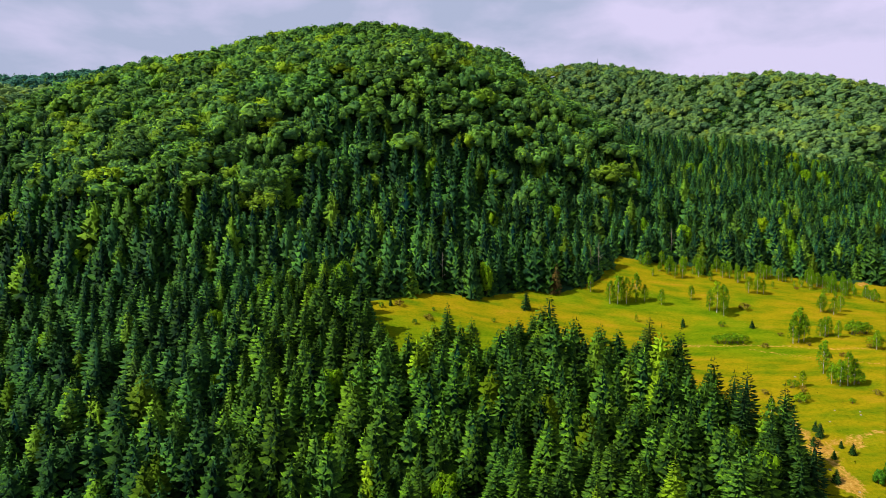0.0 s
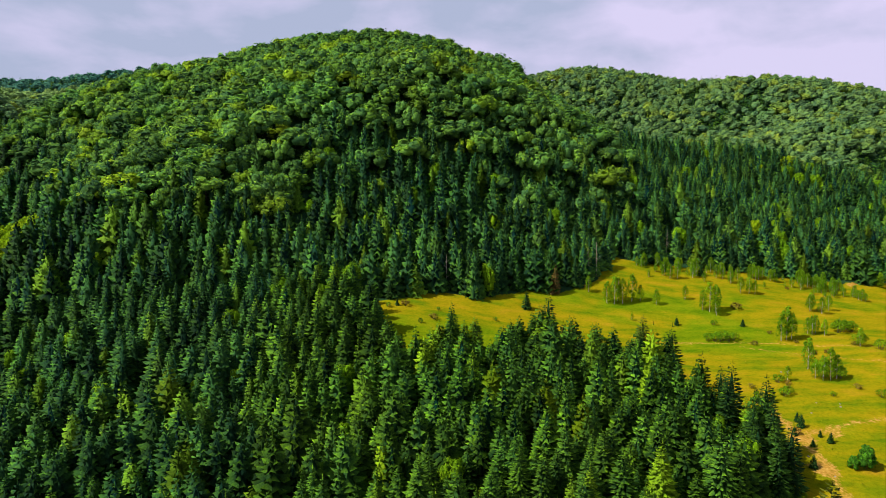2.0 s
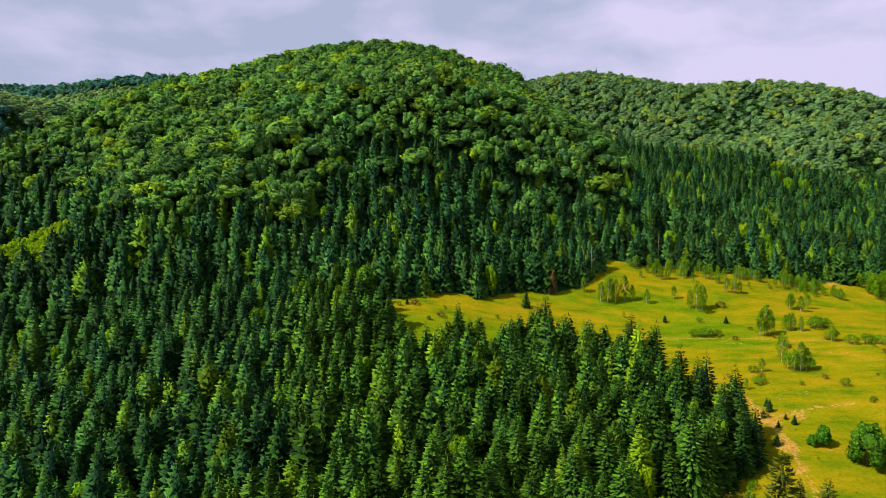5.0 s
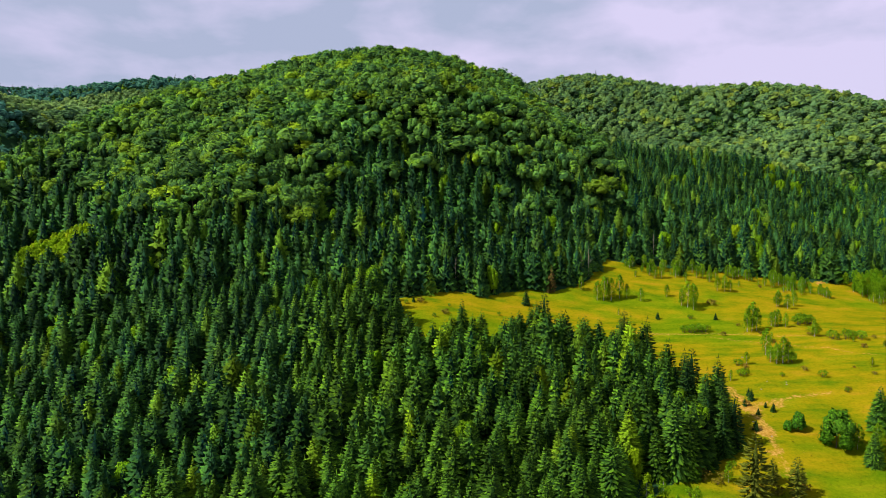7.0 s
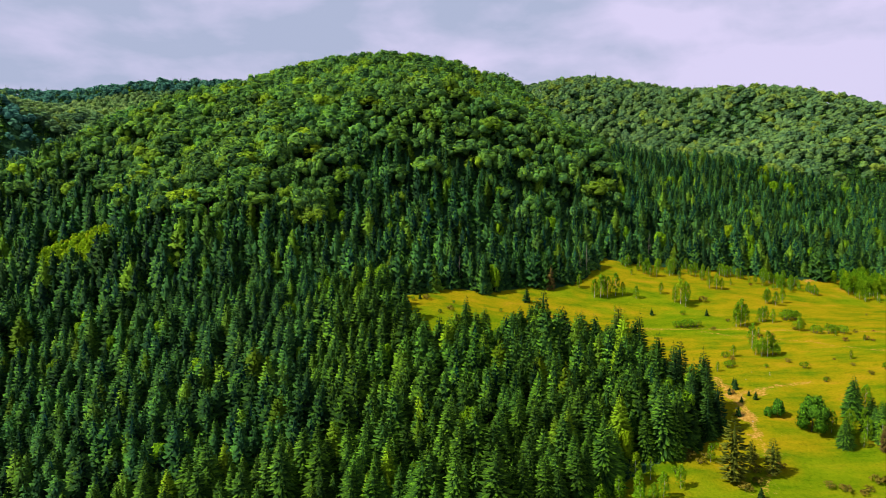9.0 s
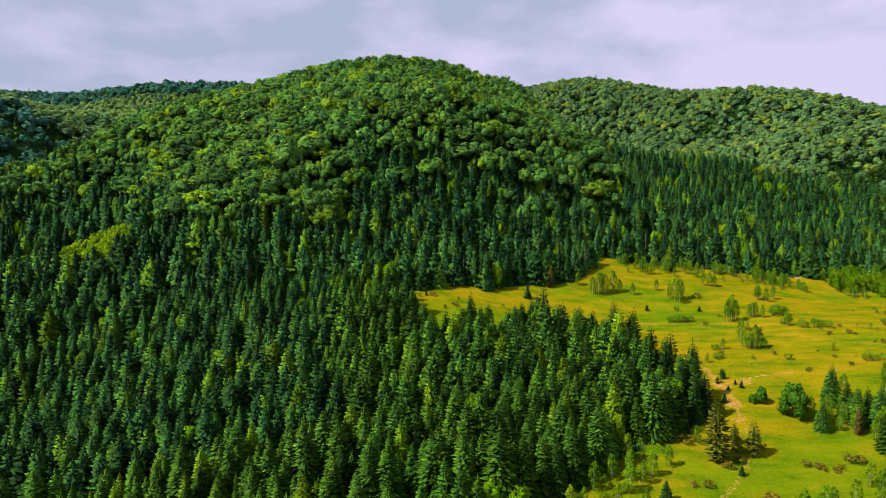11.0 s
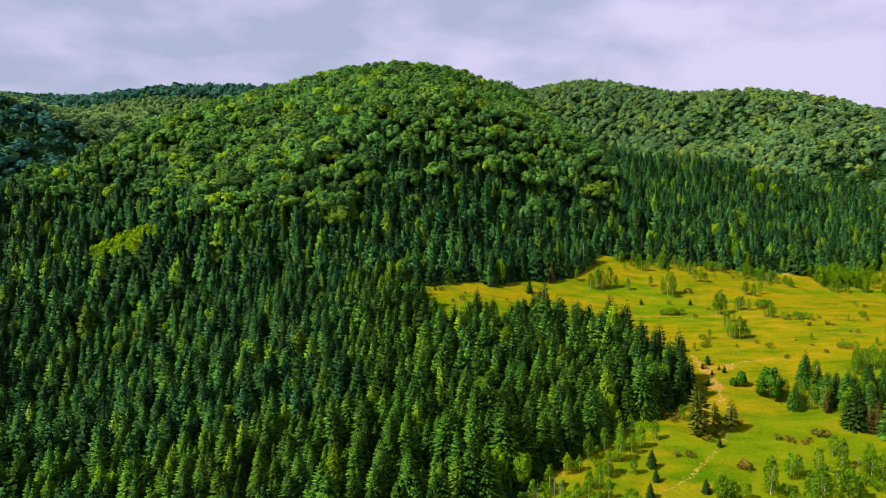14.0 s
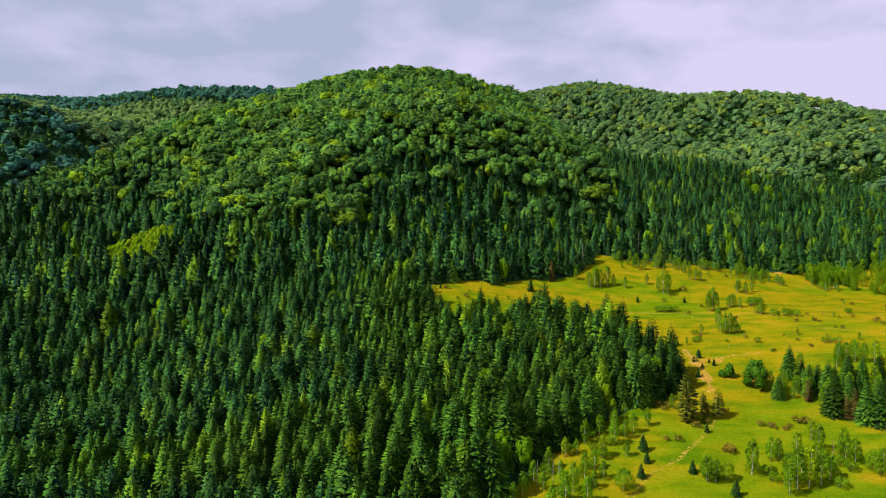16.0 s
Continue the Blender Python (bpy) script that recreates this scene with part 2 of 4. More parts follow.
HILLSIDE = [
    (48, -84, 477, 129, 103), (34, -166, 368, 74, 68), (78, -344, 542, 144, 146), (45, 60, 470, 139, 70),
    (26, 60, 625, 97, 109), (37, 280, 593, 136, 60), (-21, 114, 423, 84, 60), (-49, -228, 195, 118, 105),
    (-17, -27, 177, 101, 75), (-23, 157, 141, 128, 137), (-27, 284, 352, 152, 117), (-16, -128, 342, 142, 60),
    (-43, -343, 434, 73, 124), (-48, -42, 4, 237, 151), (-21, 78, 284, 105, 74),
]
RIDGES = [
    (159, -92, 683, 219, 179), (151, 313, 1205, 256, 214), (108, 578, 1011, 180, 191), (40, 488, 775, 147, 77),
    (187, -650, 1404, 441, 316), (166, -1249, 1528, 324, 300), (122, -765, 815, 204, 165), (102, 933, 916, 288, 227),
    (59, -602, 723, 146, 76), (122, -49, 1394, 392, 250), (-4, 202, 751, 130, 89), (116, 29, -933, 900, 438),
    (-41, 558, 186, 263, 272), (-60, -560, 100, 289, 234), (71, -488, 950, 237, 146), (-48, -478, 640, 85, 120),
]
SWELLS = HILLSIDE + RIDGES


def value_noise(x, y, step, seed):
    """Smooth noise between -1 and 1 on a lattice of that step."""
    gx, gy = np.asarray(x, float) / step, np.asarray(y, float) / step
    ix, iy = np.floor(gx).astype(np.int64), np.floor(gy).astype(np.int64)
    fx, fy = gx - ix, gy - iy
    fx, fy = fx * fx * (3 - 2 * fx), fy * fy * (3 - 2 * fy)

    def h(a, b):
        k = (a * 374761393 + b * 668265263 + seed * 1442695041) & 0x7FFFFFFF
        k = ((k ^ (k >> 13)) * 1274126177) & 0x7FFFFFFF
        return ((k ^ (k >> 16)) & 0xFFFF) / 32767.5 - 1

    low = h(ix, iy) * (1 - fx) + h(ix + 1, iy) * fx
    high = h(ix, iy + 1) * (1 - fx) + h(ix + 1, iy + 1) * fx
    return low * (1 - fy) + high * fy


def height(x, y):
    x, y = np.asarray(x, float), np.asarray(y, float)
    z = PLANE[0] + PLANE[1] * x / 1000 + PLANE[2] * np.clip(y, -1500, 2200) / 1000
    for a, cx, cy, sx, sy in SWELLS:
        z = z + a * np.exp(-((x - cx) / sx) ** 2 - ((y - cy) / sy) ** 2)
    return z + 0.55 * value_noise(x, y, 17, 3) + 0.22 * value_noise(x, y, 6, 4)


def inside(x, y, ring):
    hit = np.zeros(np.shape(x), bool)
    for (ax, ay), (bx, by) in zip(ring, ring[1:] + ring[:1]):
        if ay != by:
            hit ^= ((ay > y) != (by > y)) & (x < (bx - ax) * (y - ay) / (by - ay) + ax)
    return hit


def off_line(x, y, line):
    best = np.full(np.shape(x), 1e9)
    for (ax, ay), (bx, by) in zip(line, line[1:]):
        dx, dy = bx - ax, by - ay
        u = np.clip(((x - ax) * dx + (y - ay) * dy) / (dx * dx + dy * dy), 0, 1)
        best = np.minimum(best, np.hypot(x - ax - u * dx, y - ay - u * dy))
    return best


MEADOW = [(-6, 62), (7, 79), (22, 98), (36, 112), (55, 126), (76, 139), (92, 149), (95, 165), (92, 180), (86, 192), (84, 217), (79, 237), (60, 234),
          (42, 249), (20, 236), (0, 236), (-18, 222), (-48, 280), (-27, 287), (-8, 300), (17, 303), (39, 318), (64, 324), (87, 341), (107, 377), (142, 381),
          (178, 383), (226, 381), (277, 386), (323, 397), (372, 397), (460, 385), (900, 380), (900, -300), (-60, -300)]
TRAIL = [(116, 200), (114, 181), (114, 165), (111, 151), (105, 130), (92, 112), (74, 95), (59, 85), (48, 72), (30, 50)]
SIDE_TRAIL = [(113, 181), (120, 184), (128, 187), (143, 191), (156, 194)]
CART_TRACK = [(96, 277), (126, 274), (158, 272), (186, 264), (231, 260), (320, 252)]
LOWER_TRACK = [(136, 268), (152, 260), (177, 248), (210, 229), (262, 200), (320, 180)]
EDGE_TRACK = [(112, 340), (118, 318), (112, 296), (108, 270), (106, 240), (110, 215), (116, 200)]


def smooth(d, a, b):
    u = np.clip((np.asarray(d) - a) / (b - a), 0, 1)
    return u * u * (3 - 2 * u)


def triangles(name, co, tri, mat, smooth_shade=False, normals=None, **attributes):
    me = bpy.data.meshes.new(name)
    me.vertices.add(len(co))
    me.vertices.foreach_set("co", np.ascontiguousarray(co, np.float32).ravel())
    me.loops.add(tri.size)
    me.loops.foreach_set("vertex_index", np.ascontiguousarray(tri, np.int32).ravel())
    me.polygons.add(len(tri))
    me.polygons.foreach_set("loop_start", np.arange(0, tri.size, tri.shape[1], dtype=np.int32))
    me.polygons.foreach_set("use_smooth", np.full(len(tri), smooth_shade))
    for key, values in attributes.items():
        me.attributes.new(key, "FLOAT", "POINT").data.foreach_set("value", np.ascontiguousarray(values, np.float32).ravel())
    if normals is not None:
        me.attributes.new("custom_normal", "FLOAT_VECTOR", "POINT").data.foreach_set("vector", np.ascontiguousarray(normals, np.float32).ravel())
    me.materials.append(mat)
    me.update(calc_edges=True)
    return me


# ---- ground: one sheet to the horizon, finest on the meadow ----
def steps(parts):
    line = [parts[0][0]]
    for start, end, step in parts:
        line += list(np.linspace(start, end, max(2, int(round((end - start) / step)) + 1)))[1:]
    return np.array(line)


gx = steps([(-4500, -2000, 250), (-2000, -900, 60), (-900, -450, 25), (-450, -60, 8), (-60, 20, 3), (20, 340, 1.7), (340, 480, 6), (480, 1200, 25), (1200, 2000, 60), (2000, 4500, 250)])
gy = steps([(-4500, -1000, 250), (-1000, -200, 60), (-200, 50, 12), (50, 400, 1.7), (400, 760, 8), (760, 1700, 25), (1700, 2400, 60), (2400, 4800, 250)])
X, Y = np.meshgrid(gx, gy)
Z = height(X, Y)
nx, ny = len(gx), len(gy)
wob = 2.2 * value_noise(X, Y, 9, 7) + 1.2 * value_noise(X, Y, 3.5, 8)
open_land = inside(X + wob, Y + wob, MEADOW).astype(float)
earth = np.zeros_like(X)
for line, wide, amount in ((TRAIL, 1.5, 0.50), (TRAIL[:4], 2.4, 0.60), (SIDE_TRAIL, 1.8, 0.54), (CART_TRACK, 1.6, 0.53), (LOWER_TRACK, 1.6, 0.53), (EDGE_TRACK, 1.2, 0.36)):
    d = off_line(X + 0.6 * wob, Y + 0.6 * wob, line)
    earth = np.maximum(earth, amount * (1 - smooth(d, 0.35 * wide, 1.5 * wide)))
for cx, cy, r, amount in ((112, 164, 8, 0.85), (114, 180, 8, 0.82), (116, 192, 5, 0.7), (104, 128, 4, 0.6), (268, 384, 6, 0.95), (276, 384, 4, 0.9), (128, 184, 5, 0.6), (108, 150, 4, 0.66), (106, 140, 16, 0.36), (114, 176, 12, 0.38), (96, 120, 12, 0.34), (60, 112, 10, 0.3), (150, 300, 18, 0.3)):
    earth = np.maximum(earth, amount * (1 - smooth(np.hypot(X + wob - cx, (Y + wob - cy) * 1.6), 0.3 * r, 1.2 * r)))
lush = np.clip(0.66 - smooth(Y - 0.12 * X, 90, 190) * 0.48 + 0.50 * value_noise(X, Y, 28, 11) + 0.36 * value_noise(X, Y, 11, 12), 0, 1)
lush = np.maximum(lush, 0.8 * (1 - smooth(np.hypot((X - 150) / 2.2, Y - 205), 4, 16)))
lush = np.maximum(lush, 0.75 * (1 - smooth(np.hypot((X + 5) / 1.6, Y - 262), 8, 40)))
index = np.arange(nx * ny).reshape(ny, nx)
quads = np.stack([index[:-1, :-1], index[:-1, 1:], index[1:, 1:], index[1:, :-1]], -1).reshape(-1, 4)
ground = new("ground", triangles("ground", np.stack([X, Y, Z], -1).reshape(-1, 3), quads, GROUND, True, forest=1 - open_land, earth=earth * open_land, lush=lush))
tagged(ground, "rolling hillside with yellow-green meadow, worn earth tracks and dark forest floor", "ground", kind="structure")


# ---- plants: unit shapes one metre high, built once ----
def spruce_crown(seed, tiers, around, layers=1, radius=0.28, start=0.03, gaps=0.0, core=0.36, swell=0.80, hang=0.42, wild=0.17, slim=1.0, drape=0.75):
    """Tiers of arched boughs with hanging edges and lifted tips round a core of inner needles painted dark as shade."""
    rng = np.random.default_rng(seed)
    co, tri, tip = [], [], []

    def profile(f):
        return radius * ((1 - f) ** swell) * min(1.0, 0.72 + 1.8 * f) + 0.010

    def bough(a, base, reach, z, width, fall, arch, young):
        d, s = np.array([math.cos(a), math.sin(a)]), np.array([-math.sin(a), math.cos(a)])
        k, mid = len(co), base + (reach - base) * rng.uniform(0.5, 0.72)
        sway = rng.uniform(-0.35, 0.35) * width
        edge = z - fall * 0.75 - arch
        co.append((*(d * base), z))
        co.append((*(d * mid + s * width), edge - rng.uniform(0, 0.5) * arch))
        co.append((*(d * reach + s * sway), z - fall))
        co.append((*(d * mid - s * width), edge - rng.uniform(0, 0.5) * arch))
        tri.extend([(k, k + 2, k + 1), (k, k + 3, k + 2)])
        # Fresh tips; the shade at the bough's base is painted by lower values
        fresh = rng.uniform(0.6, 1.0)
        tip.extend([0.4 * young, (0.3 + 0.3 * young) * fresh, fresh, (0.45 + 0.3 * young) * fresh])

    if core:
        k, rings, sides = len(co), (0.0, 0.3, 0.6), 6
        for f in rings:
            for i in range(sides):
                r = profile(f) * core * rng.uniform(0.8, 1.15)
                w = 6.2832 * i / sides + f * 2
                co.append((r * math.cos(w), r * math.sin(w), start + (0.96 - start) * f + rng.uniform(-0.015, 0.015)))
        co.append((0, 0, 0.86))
        # Core at zero: the crown's inner shade put into its colour
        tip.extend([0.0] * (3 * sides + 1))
        for j in range(2):
            for i in range(sides):
                p, q = k + j * sides + i, k + j * sides + (i + 1) % sides
                tri.extend([(p, q, q + sides), (p, q + sides, p + sides)])
        tri.extend([(k + 2 * sides + i, k + 2 * sides + (i + 1) % sides, k + 3 * sides) for i in range(sides)])
    for w in range(tiers):
        f = min(0.985, (w + rng.uniform(-0.25, 0.25)) / (tiers - 0.5)) if w else 0.0
        z = start + (0.955 - start) * f
        full = profile(f)
        n = max(4, int(round(around * (full / radius) ** 0.65)))
        turn = rng.uniform(0, 6.28)
        for layer in range(layers):
            for b in range(n):
                if rng.random() < gaps:
                    continue
                a = turn + 6.2832 * (b + 0.5 * layer + rng.uniform(-0.32, 0.32)) / n
                reach = full * rng.uniform(0.80, 1.22) * (1 - 0.13 * layer)
                zz = z + rng.uniform(-0.32, 0.32) / tiers - 0.42 * layer / tiers
                fall = reach * (hang * (1 - f) - 0.16 * f) * rng.uniform(0.5, 1.5)
                width = reach * 2.3 / n * rng.uniform(0.7, 1.25) * slim
                # f * f brightens upper boughs: young growth, plus sunlit tops painted in
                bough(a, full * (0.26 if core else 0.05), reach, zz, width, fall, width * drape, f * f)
    co.append((0.006, 0, 0.93)), co.append((-0.006, 0.003, 0.93)), co.append((0, 0, 1.0))
    tip.extend([0.6, 0.6, 1.0])
    tri.append((len(co) - 3, len(co) - 2, len(co) - 1))
    co = np.array(co)
    # the needles of a bough face outwards and up all round the tree
    face = np.column_stack([co[:, :2] / (np.linalg.norm(co[:, :2], axis=1, keepdims=True) + 1e-4) * (0.66 + 0.30 * np.array(tip)[:, None]), np.full(len(co), 0.42)])
    jolt = np.zeros_like(co)
    jolt[np.array(tri).ravel()] = np.repeat(rng.normal(size=(len(tri), 3)) * wild, 3, axis=0)
    face = face + jolt
    return co, np.array(tri), np.array(tip), face / np.linalg.norm(face, axis=1, keepdims=True)


def leaf_crown(seed, lobes, leaves, size, radius, low, high, fill=0.0, spread=0.62, under=-0.6, shell=False, lobe=(0.30, 0.50), wild=0.30, dome=0.0, taper=0.0):
    """A crown of lobes set with many small tilted sprays of leaves, between the heights low and high."""
    rng = np.random.default_rng(seed)
    mid, half = (low + high) / 2, (high - low) / 2
    centres, sizes = [], []
    for i in range(lobes):
        a, u = 2.4 * i + rng.uniform(-0.4, 0.4), under + (1.0 - under) * (i + rng.uniform(0.1, 0.9)) / lobes
        r = math.sqrt(max(0.6 if taper and u < 0 else 0.0, 1 - u * u * 0.85)) * spread * rng.uniform(0.75, 1.15) * (1 - taper * (0.5 + 0.5 * u))
        centres.append((r * math.cos(a), r * math.sin(a), u * (0.62 + 0.2 * taper)))
        sizes.append(rng.uniform(*lobe) * (1 - 0.6 * taper * max(0.0, u)))
    centres, sizes = np.array(centres), np.array(sizes)
    scale = np.array((radius, radius, half))
    co, tri, tip, face = [], [], [], []

    def facing(c, d, rough):
        whole = c + 0.45 * d + np.array((0, 0, 0.30 + 1.6 * fill))
        n = (0.42 + dome) * d + 0.75 * whole / (np.linalg.norm(whole) + 1e-4) + rng.normal(size=3) * rough
        n = n / scale
        face.append(n / np.linalg.norm(n))

    if shell:
        for c, r in zip(centres, sizes):
            k, spin = len(co), rng.uniform(0, 6.28)
            for u in (-0.75, -0.05, 0.66):
                ring = math.sqrt(1 - u * u)
                for i in range(5):
                    w = spin + i * 1.2566 + u
                    d = np.array((ring * math.cos(w), ring * math.sin(w), u))
                    co.append((c + r * 0.86 * d * rng.uniform(0.8, 1.14)) * scale + np.array((0, 0, mid)))
                    tip.append(rng.uniform(0.25, 0.75))
                    facing(c, d, 0.10)
            co.append((c + np.array((0, 0, r * 0.92))) * scale + np.array((0, 0, mid)))
            tip.append(0.5)
            facing(c, np.array((0, 0, 1.0)), 0.10)
            for j in (0, 5):
                for i in range(5):
                    p, q = k + j + i, k + j + (i + 1) % 5
                    tri.extend([(p, q, q + 5), (p, q + 5, p + 5)])
            tri.extend([(k + 10 + i, k + 10 + (i + 1) % 5, k + 15) for i in range(5)])
    solid, tries = len(tri), 0
    while len(tri) - solid < leaves and tries < leaves * 30:
        tries += 1
        i = rng.integers(lobes)
        d = rng.normal(size=3)
        d[2] += 0.35
        d /= np.linalg.norm(d)
        if d @ centres[i] < -0.12 and rng.random() > fill:
            continue
        depth = rng.uniform(0.82, 1.12) if rng.random() > fill else rng.uniform(0.2, 1.05)
        p = centres[i] + d * sizes[i] * depth
        gap = np.linalg.norm(centres - p, axis=1) / sizes
        gap[i] = 9
        if gap.min() < 0.8 and rng.random() > fill:
            continue
        n = d + rng.normal(size=3) * 0.3
        n /= np.linalg.norm(n)
        u = np.cross(n, rng.normal(size=3))
        u /= np.linalg.norm(u)
        v = np.cross(n, u)
        s = size * rng.uniform(0.65, 1.35)
        place = p * scale + np.array((0, 0, mid))
        k = len(co)
        fresh = rng.uniform(0.3, 1.0)
        for cu, cv in ((-0.9, -0.5), (0.9, -0.45), (0.05, 0.95)):
            co.append(place + s * 0.72 * (u * (cu + rng.uniform(-0.3, 0.3)) + v * (cv + rng.uniform(-0.3, 0.3))) + n * s * rng.uniform(-0.15, 0.15))
            tip.append(fresh)
            facing(centres[i], d, wild)
        tri.append((k, k + 1, k + 2))
    return np.array(co), np.array(tri), np.array(tip), np.array(face)


def stems(seed, count, base, top, lean=0.05, limbs=0, spread=0.1, sides=6):
    """Tapered trunks from the ground, with limbs."""
    rng = np.random.default_rng(seed)
    co, tri = [], []

    def rod(a, b, ra, rb):
        a, b = np.array(a, float), np.array(b, float)
        n = (b - a) / np.linalg.norm(b - a)
        u = np.cross(n, (0.3, 0.9, 0.1))
        u /= np.linalg.norm(u)
        v = np.cross(n, u)
        k = len(co)
        for p, r in ((a, ra), (a * 0.5 + b * 0.5 + u * ra * 0.3, (ra + rb) / 2), (b, rb)):
            for i in range(sides):
                w = 6.2832 * i / sides
                co.append(p + r * (u * math.cos(w) + v * math.sin(w)))
        for ring in range(2):
            for i in range(sides):
                p, q = k + ring * sides + i, k + ring * sides + (i + 1) % sides
                tri.extend([(p, q, q + sides), (p, q + sides, p + sides)])

    for c in range(count):
        foot = rng.uniform(-spread, spread, 2) * (count > 1)
        tilt = rng.uniform(-lean, lean, 2)
        head = (foot[0] * 1.3 + tilt[0], foot[1] * 1.3 + tilt[1], top * rng.uniform(0.85, 1.0))
        rod((foot[0], foot[1], -0.03), head, base, base * 0.25)
        for j in range(limbs):
            f, a = 0.3 + 0.6 * (j + rng.random()) / max(1, limbs), rng.uniform(0, 6.28)
            s = np.array((foot[0], foot[1], -0.03)) * (1 - f) + np.array(head) * f
            reach = 0.16 * (1.1 - f)
            rod(s, s + np.array((math.cos(a) * reach, math.sin(a) * reach, reach * 0.9)), base * 0.4, base * 0.12)
    return np.array(co), np.array(tri)


def crown_mesh(name, shape, mat):
    co, tri, tip, face = shape
    return triangles(name, co, tri, mat, True, face, tip=tip)


def trunk_mesh(name, shape, mat):
    return triangles(name, shape[0], shape[1], mat, True)


def plant(name, label, category, group, trunk, crown, x, y, tall, wide, turn, trunk_label="", crown_name="crown"):
    """A thing: an empty at the foot with a trunk and a crown, tall and wide in metres."""
    foot = float(height(x, y)) - 0.05
    root = new(name)
    root.empty_display_size = 0.5
    root.matrix_basis = pose(x, y, foot, 0, 0, turn) @ Matrix.Diagonal((wide, wide, tall, 1))
    tagged(root, label, category, group)
    for part_name, me in (("trunk", trunk), (crown_name, crown)):
        if me:
            ob = new(part_name, me)
            ob.parent = root
            if part_name == "trunk" and trunk_label:
                tagged(ob, trunk_label)
    return root


def joined(name, shapes, places, mat, label, category, seed):
    """Many plants as one mesh. places: rows of x, y, tall, wide."""
    rng = np.random.default_rng(seed)
    places = np.asarray(places, float)
    kind = rng.integers(len(shapes), size=len(places))
    co_all, tri_all, tip_all, tint_all, face_all, base = [], [], [], [], [], 0
    for k, (co, tri, tip, face) in enumerate(shapes):
        rows = places[kind == k]
        if not len(rows):
            continue
        a = rng.uniform(0, 6.2832, len(rows))
        c, s = np.cos(a)[:, None], np.sin(a)[:, None]
        px = (co[:, 0] * c - co[:, 1] * s) * rows[:, 3:4] + rows[:, 0:1]
        py = (co[:, 0] * s + co[:, 1] * c) * rows[:, 3:4] + rows[:, 1:2]
        pz = co[:, 2] * rows[:, 2:3] + (height(rows[:, 0], rows[:, 1]) - 0.05)[:, None]
        co_all.append(np.stack([px, py, pz], -1).reshape(-1, 3))
        fx = (face[:, 0] * c - face[:, 1] * s) / rows[:, 3:4]
        fy = (face[:, 0] * s + face[:, 1] * c) / rows[:, 3:4]
        facing = np.stack([fx, fy, face[:, 2] / rows[:, 2:3]], -1).reshape(-1, 3)
        face_all.append(facing / np.linalg.norm(facing, axis=1, keepdims=True))
        tri_all.append((tri[None] + (np.arange(len(rows)) * len(co))[:, None, None] + base).reshape(-1, 3))
        tip_all.append(np.tile(tip, len(rows)))
        tint_all.append(np.repeat(rng.random(len(rows)), len(co)))
        base += len(rows) * len(co)
    me = triangles(name, np.concatenate(co_all), np.concatenate(tri_all), mat, True, np.concatenate(face_all), tip=np.concatenate(tip_all), tint=np.concatenate(tint_all))
    return tagged(new(name, me), label, category, kind="stuff")


# ---- where the woods stand ----
def jittered(x0, x1, y0, y1, step, seed):
    rng = np.random.default_rng(seed)
    xs, ys = np.meshgrid(np.arange(x0, x1, step), np.arange(y0, y1, step))
    xs = xs + (np.arange(xs.shape[0]) % 2)[:, None] * step / 2
    j = step * 0.42
    return (xs + rng.uniform(-j, j, xs.shape)).ravel(), (ys + rng.uniform(-j, j, ys.shape)).ravel()


def in_wedge(x, y, far):
    return (np.abs(x + 10) < 0.77 * (y + 150) + 50) & (y < far)


LINE_X = (-420, -325, -257, -207, -109, -91, -77, -3, 16, 35, 58, 83, 105, 128, 181, 260)
LINE_Z = (156, 142, 134, 128, 124, 130, 149, 156, 150, 142, 131, 131, 138, 154, 176, 230)


def beech_line(x, y):
    """How far a place lies above the line at which spruce gives way to beech, in metres."""
    return height(x, y) - (4 + np.interp(x, LINE_X, LINE_Z) + 11 * value_noise(x, y, 60, 21) + 10 * value_noise(x, y, 22, 22))


def in_glade(x, y):
    return ((x + 285) / 42) ** 2 + ((y - 367 + 0.25 * (x + 285)) / 30) ** 2 + 0.25 * value_noise(x, y, 12, 30) < 1


def crest_y(x):
    """The line behind the near hill, past which the far woods begin."""
    return 690 - 0.00035 * (x + 80) ** 2 + np.where(x > 100, 20.0, 0.0)
# spruces
sx, sy = jittered(-400, 300, 10, 275, 6.1, 31)
ux, uy = jittered(-560, 560, 275, 640, 7.2, 32)
old = (ux < 90 + 30 * value_noise(ux, uy, 50, 29)) & (np.random.default_rng(28).random(len(ux)) < 0.12)
ux, uy = ux[~old], uy[~old]
sx, sy = np.concatenate([sx, ux]), np.concatenate([sy, uy])
edge = 1.6 * value_noise(sx, sy, 11, 33)
ok = in_wedge(sx, sy, 640) & ~inside(sx + edge, sy + edge, MEADOW) & ~in_glade(sx, sy)
above = beech_line(sx, sy)
pick = np.random.default_rng(34).random(len(sx))
ok &= (above < -12) | ((above < 14) & (pick < 0.72)) | ((above >= 14) & (above < 40) & (sx < -60) & (pick < 0.16)) | ((above >= 14) & (pick < 0.04))
ok &= (value_noise(sx, sy, 9, 35) > -0.6)
odd_tree = np.random.default_rng(36).random(len(sx)) < np.where(sy < 265, 0.025, 0.045)
spots = np.stack([sx, sy], -1)[ok & ~odd_tree]
rng = np.random.default_rng(37)
stand = 1 + 0.10 * value_noise(spots[:, 0], spots[:, 1], 45, 38) + 0.10 * value_noise(spots[:, 0], spots[:, 1], 17, 27)
aged = (spots[:, 1] >= 275) & (spots[:, 0] < 90)
mean = np.where(aged, 25.0, np.where(spots[:, 1] < 275, 23.5, 21.5))
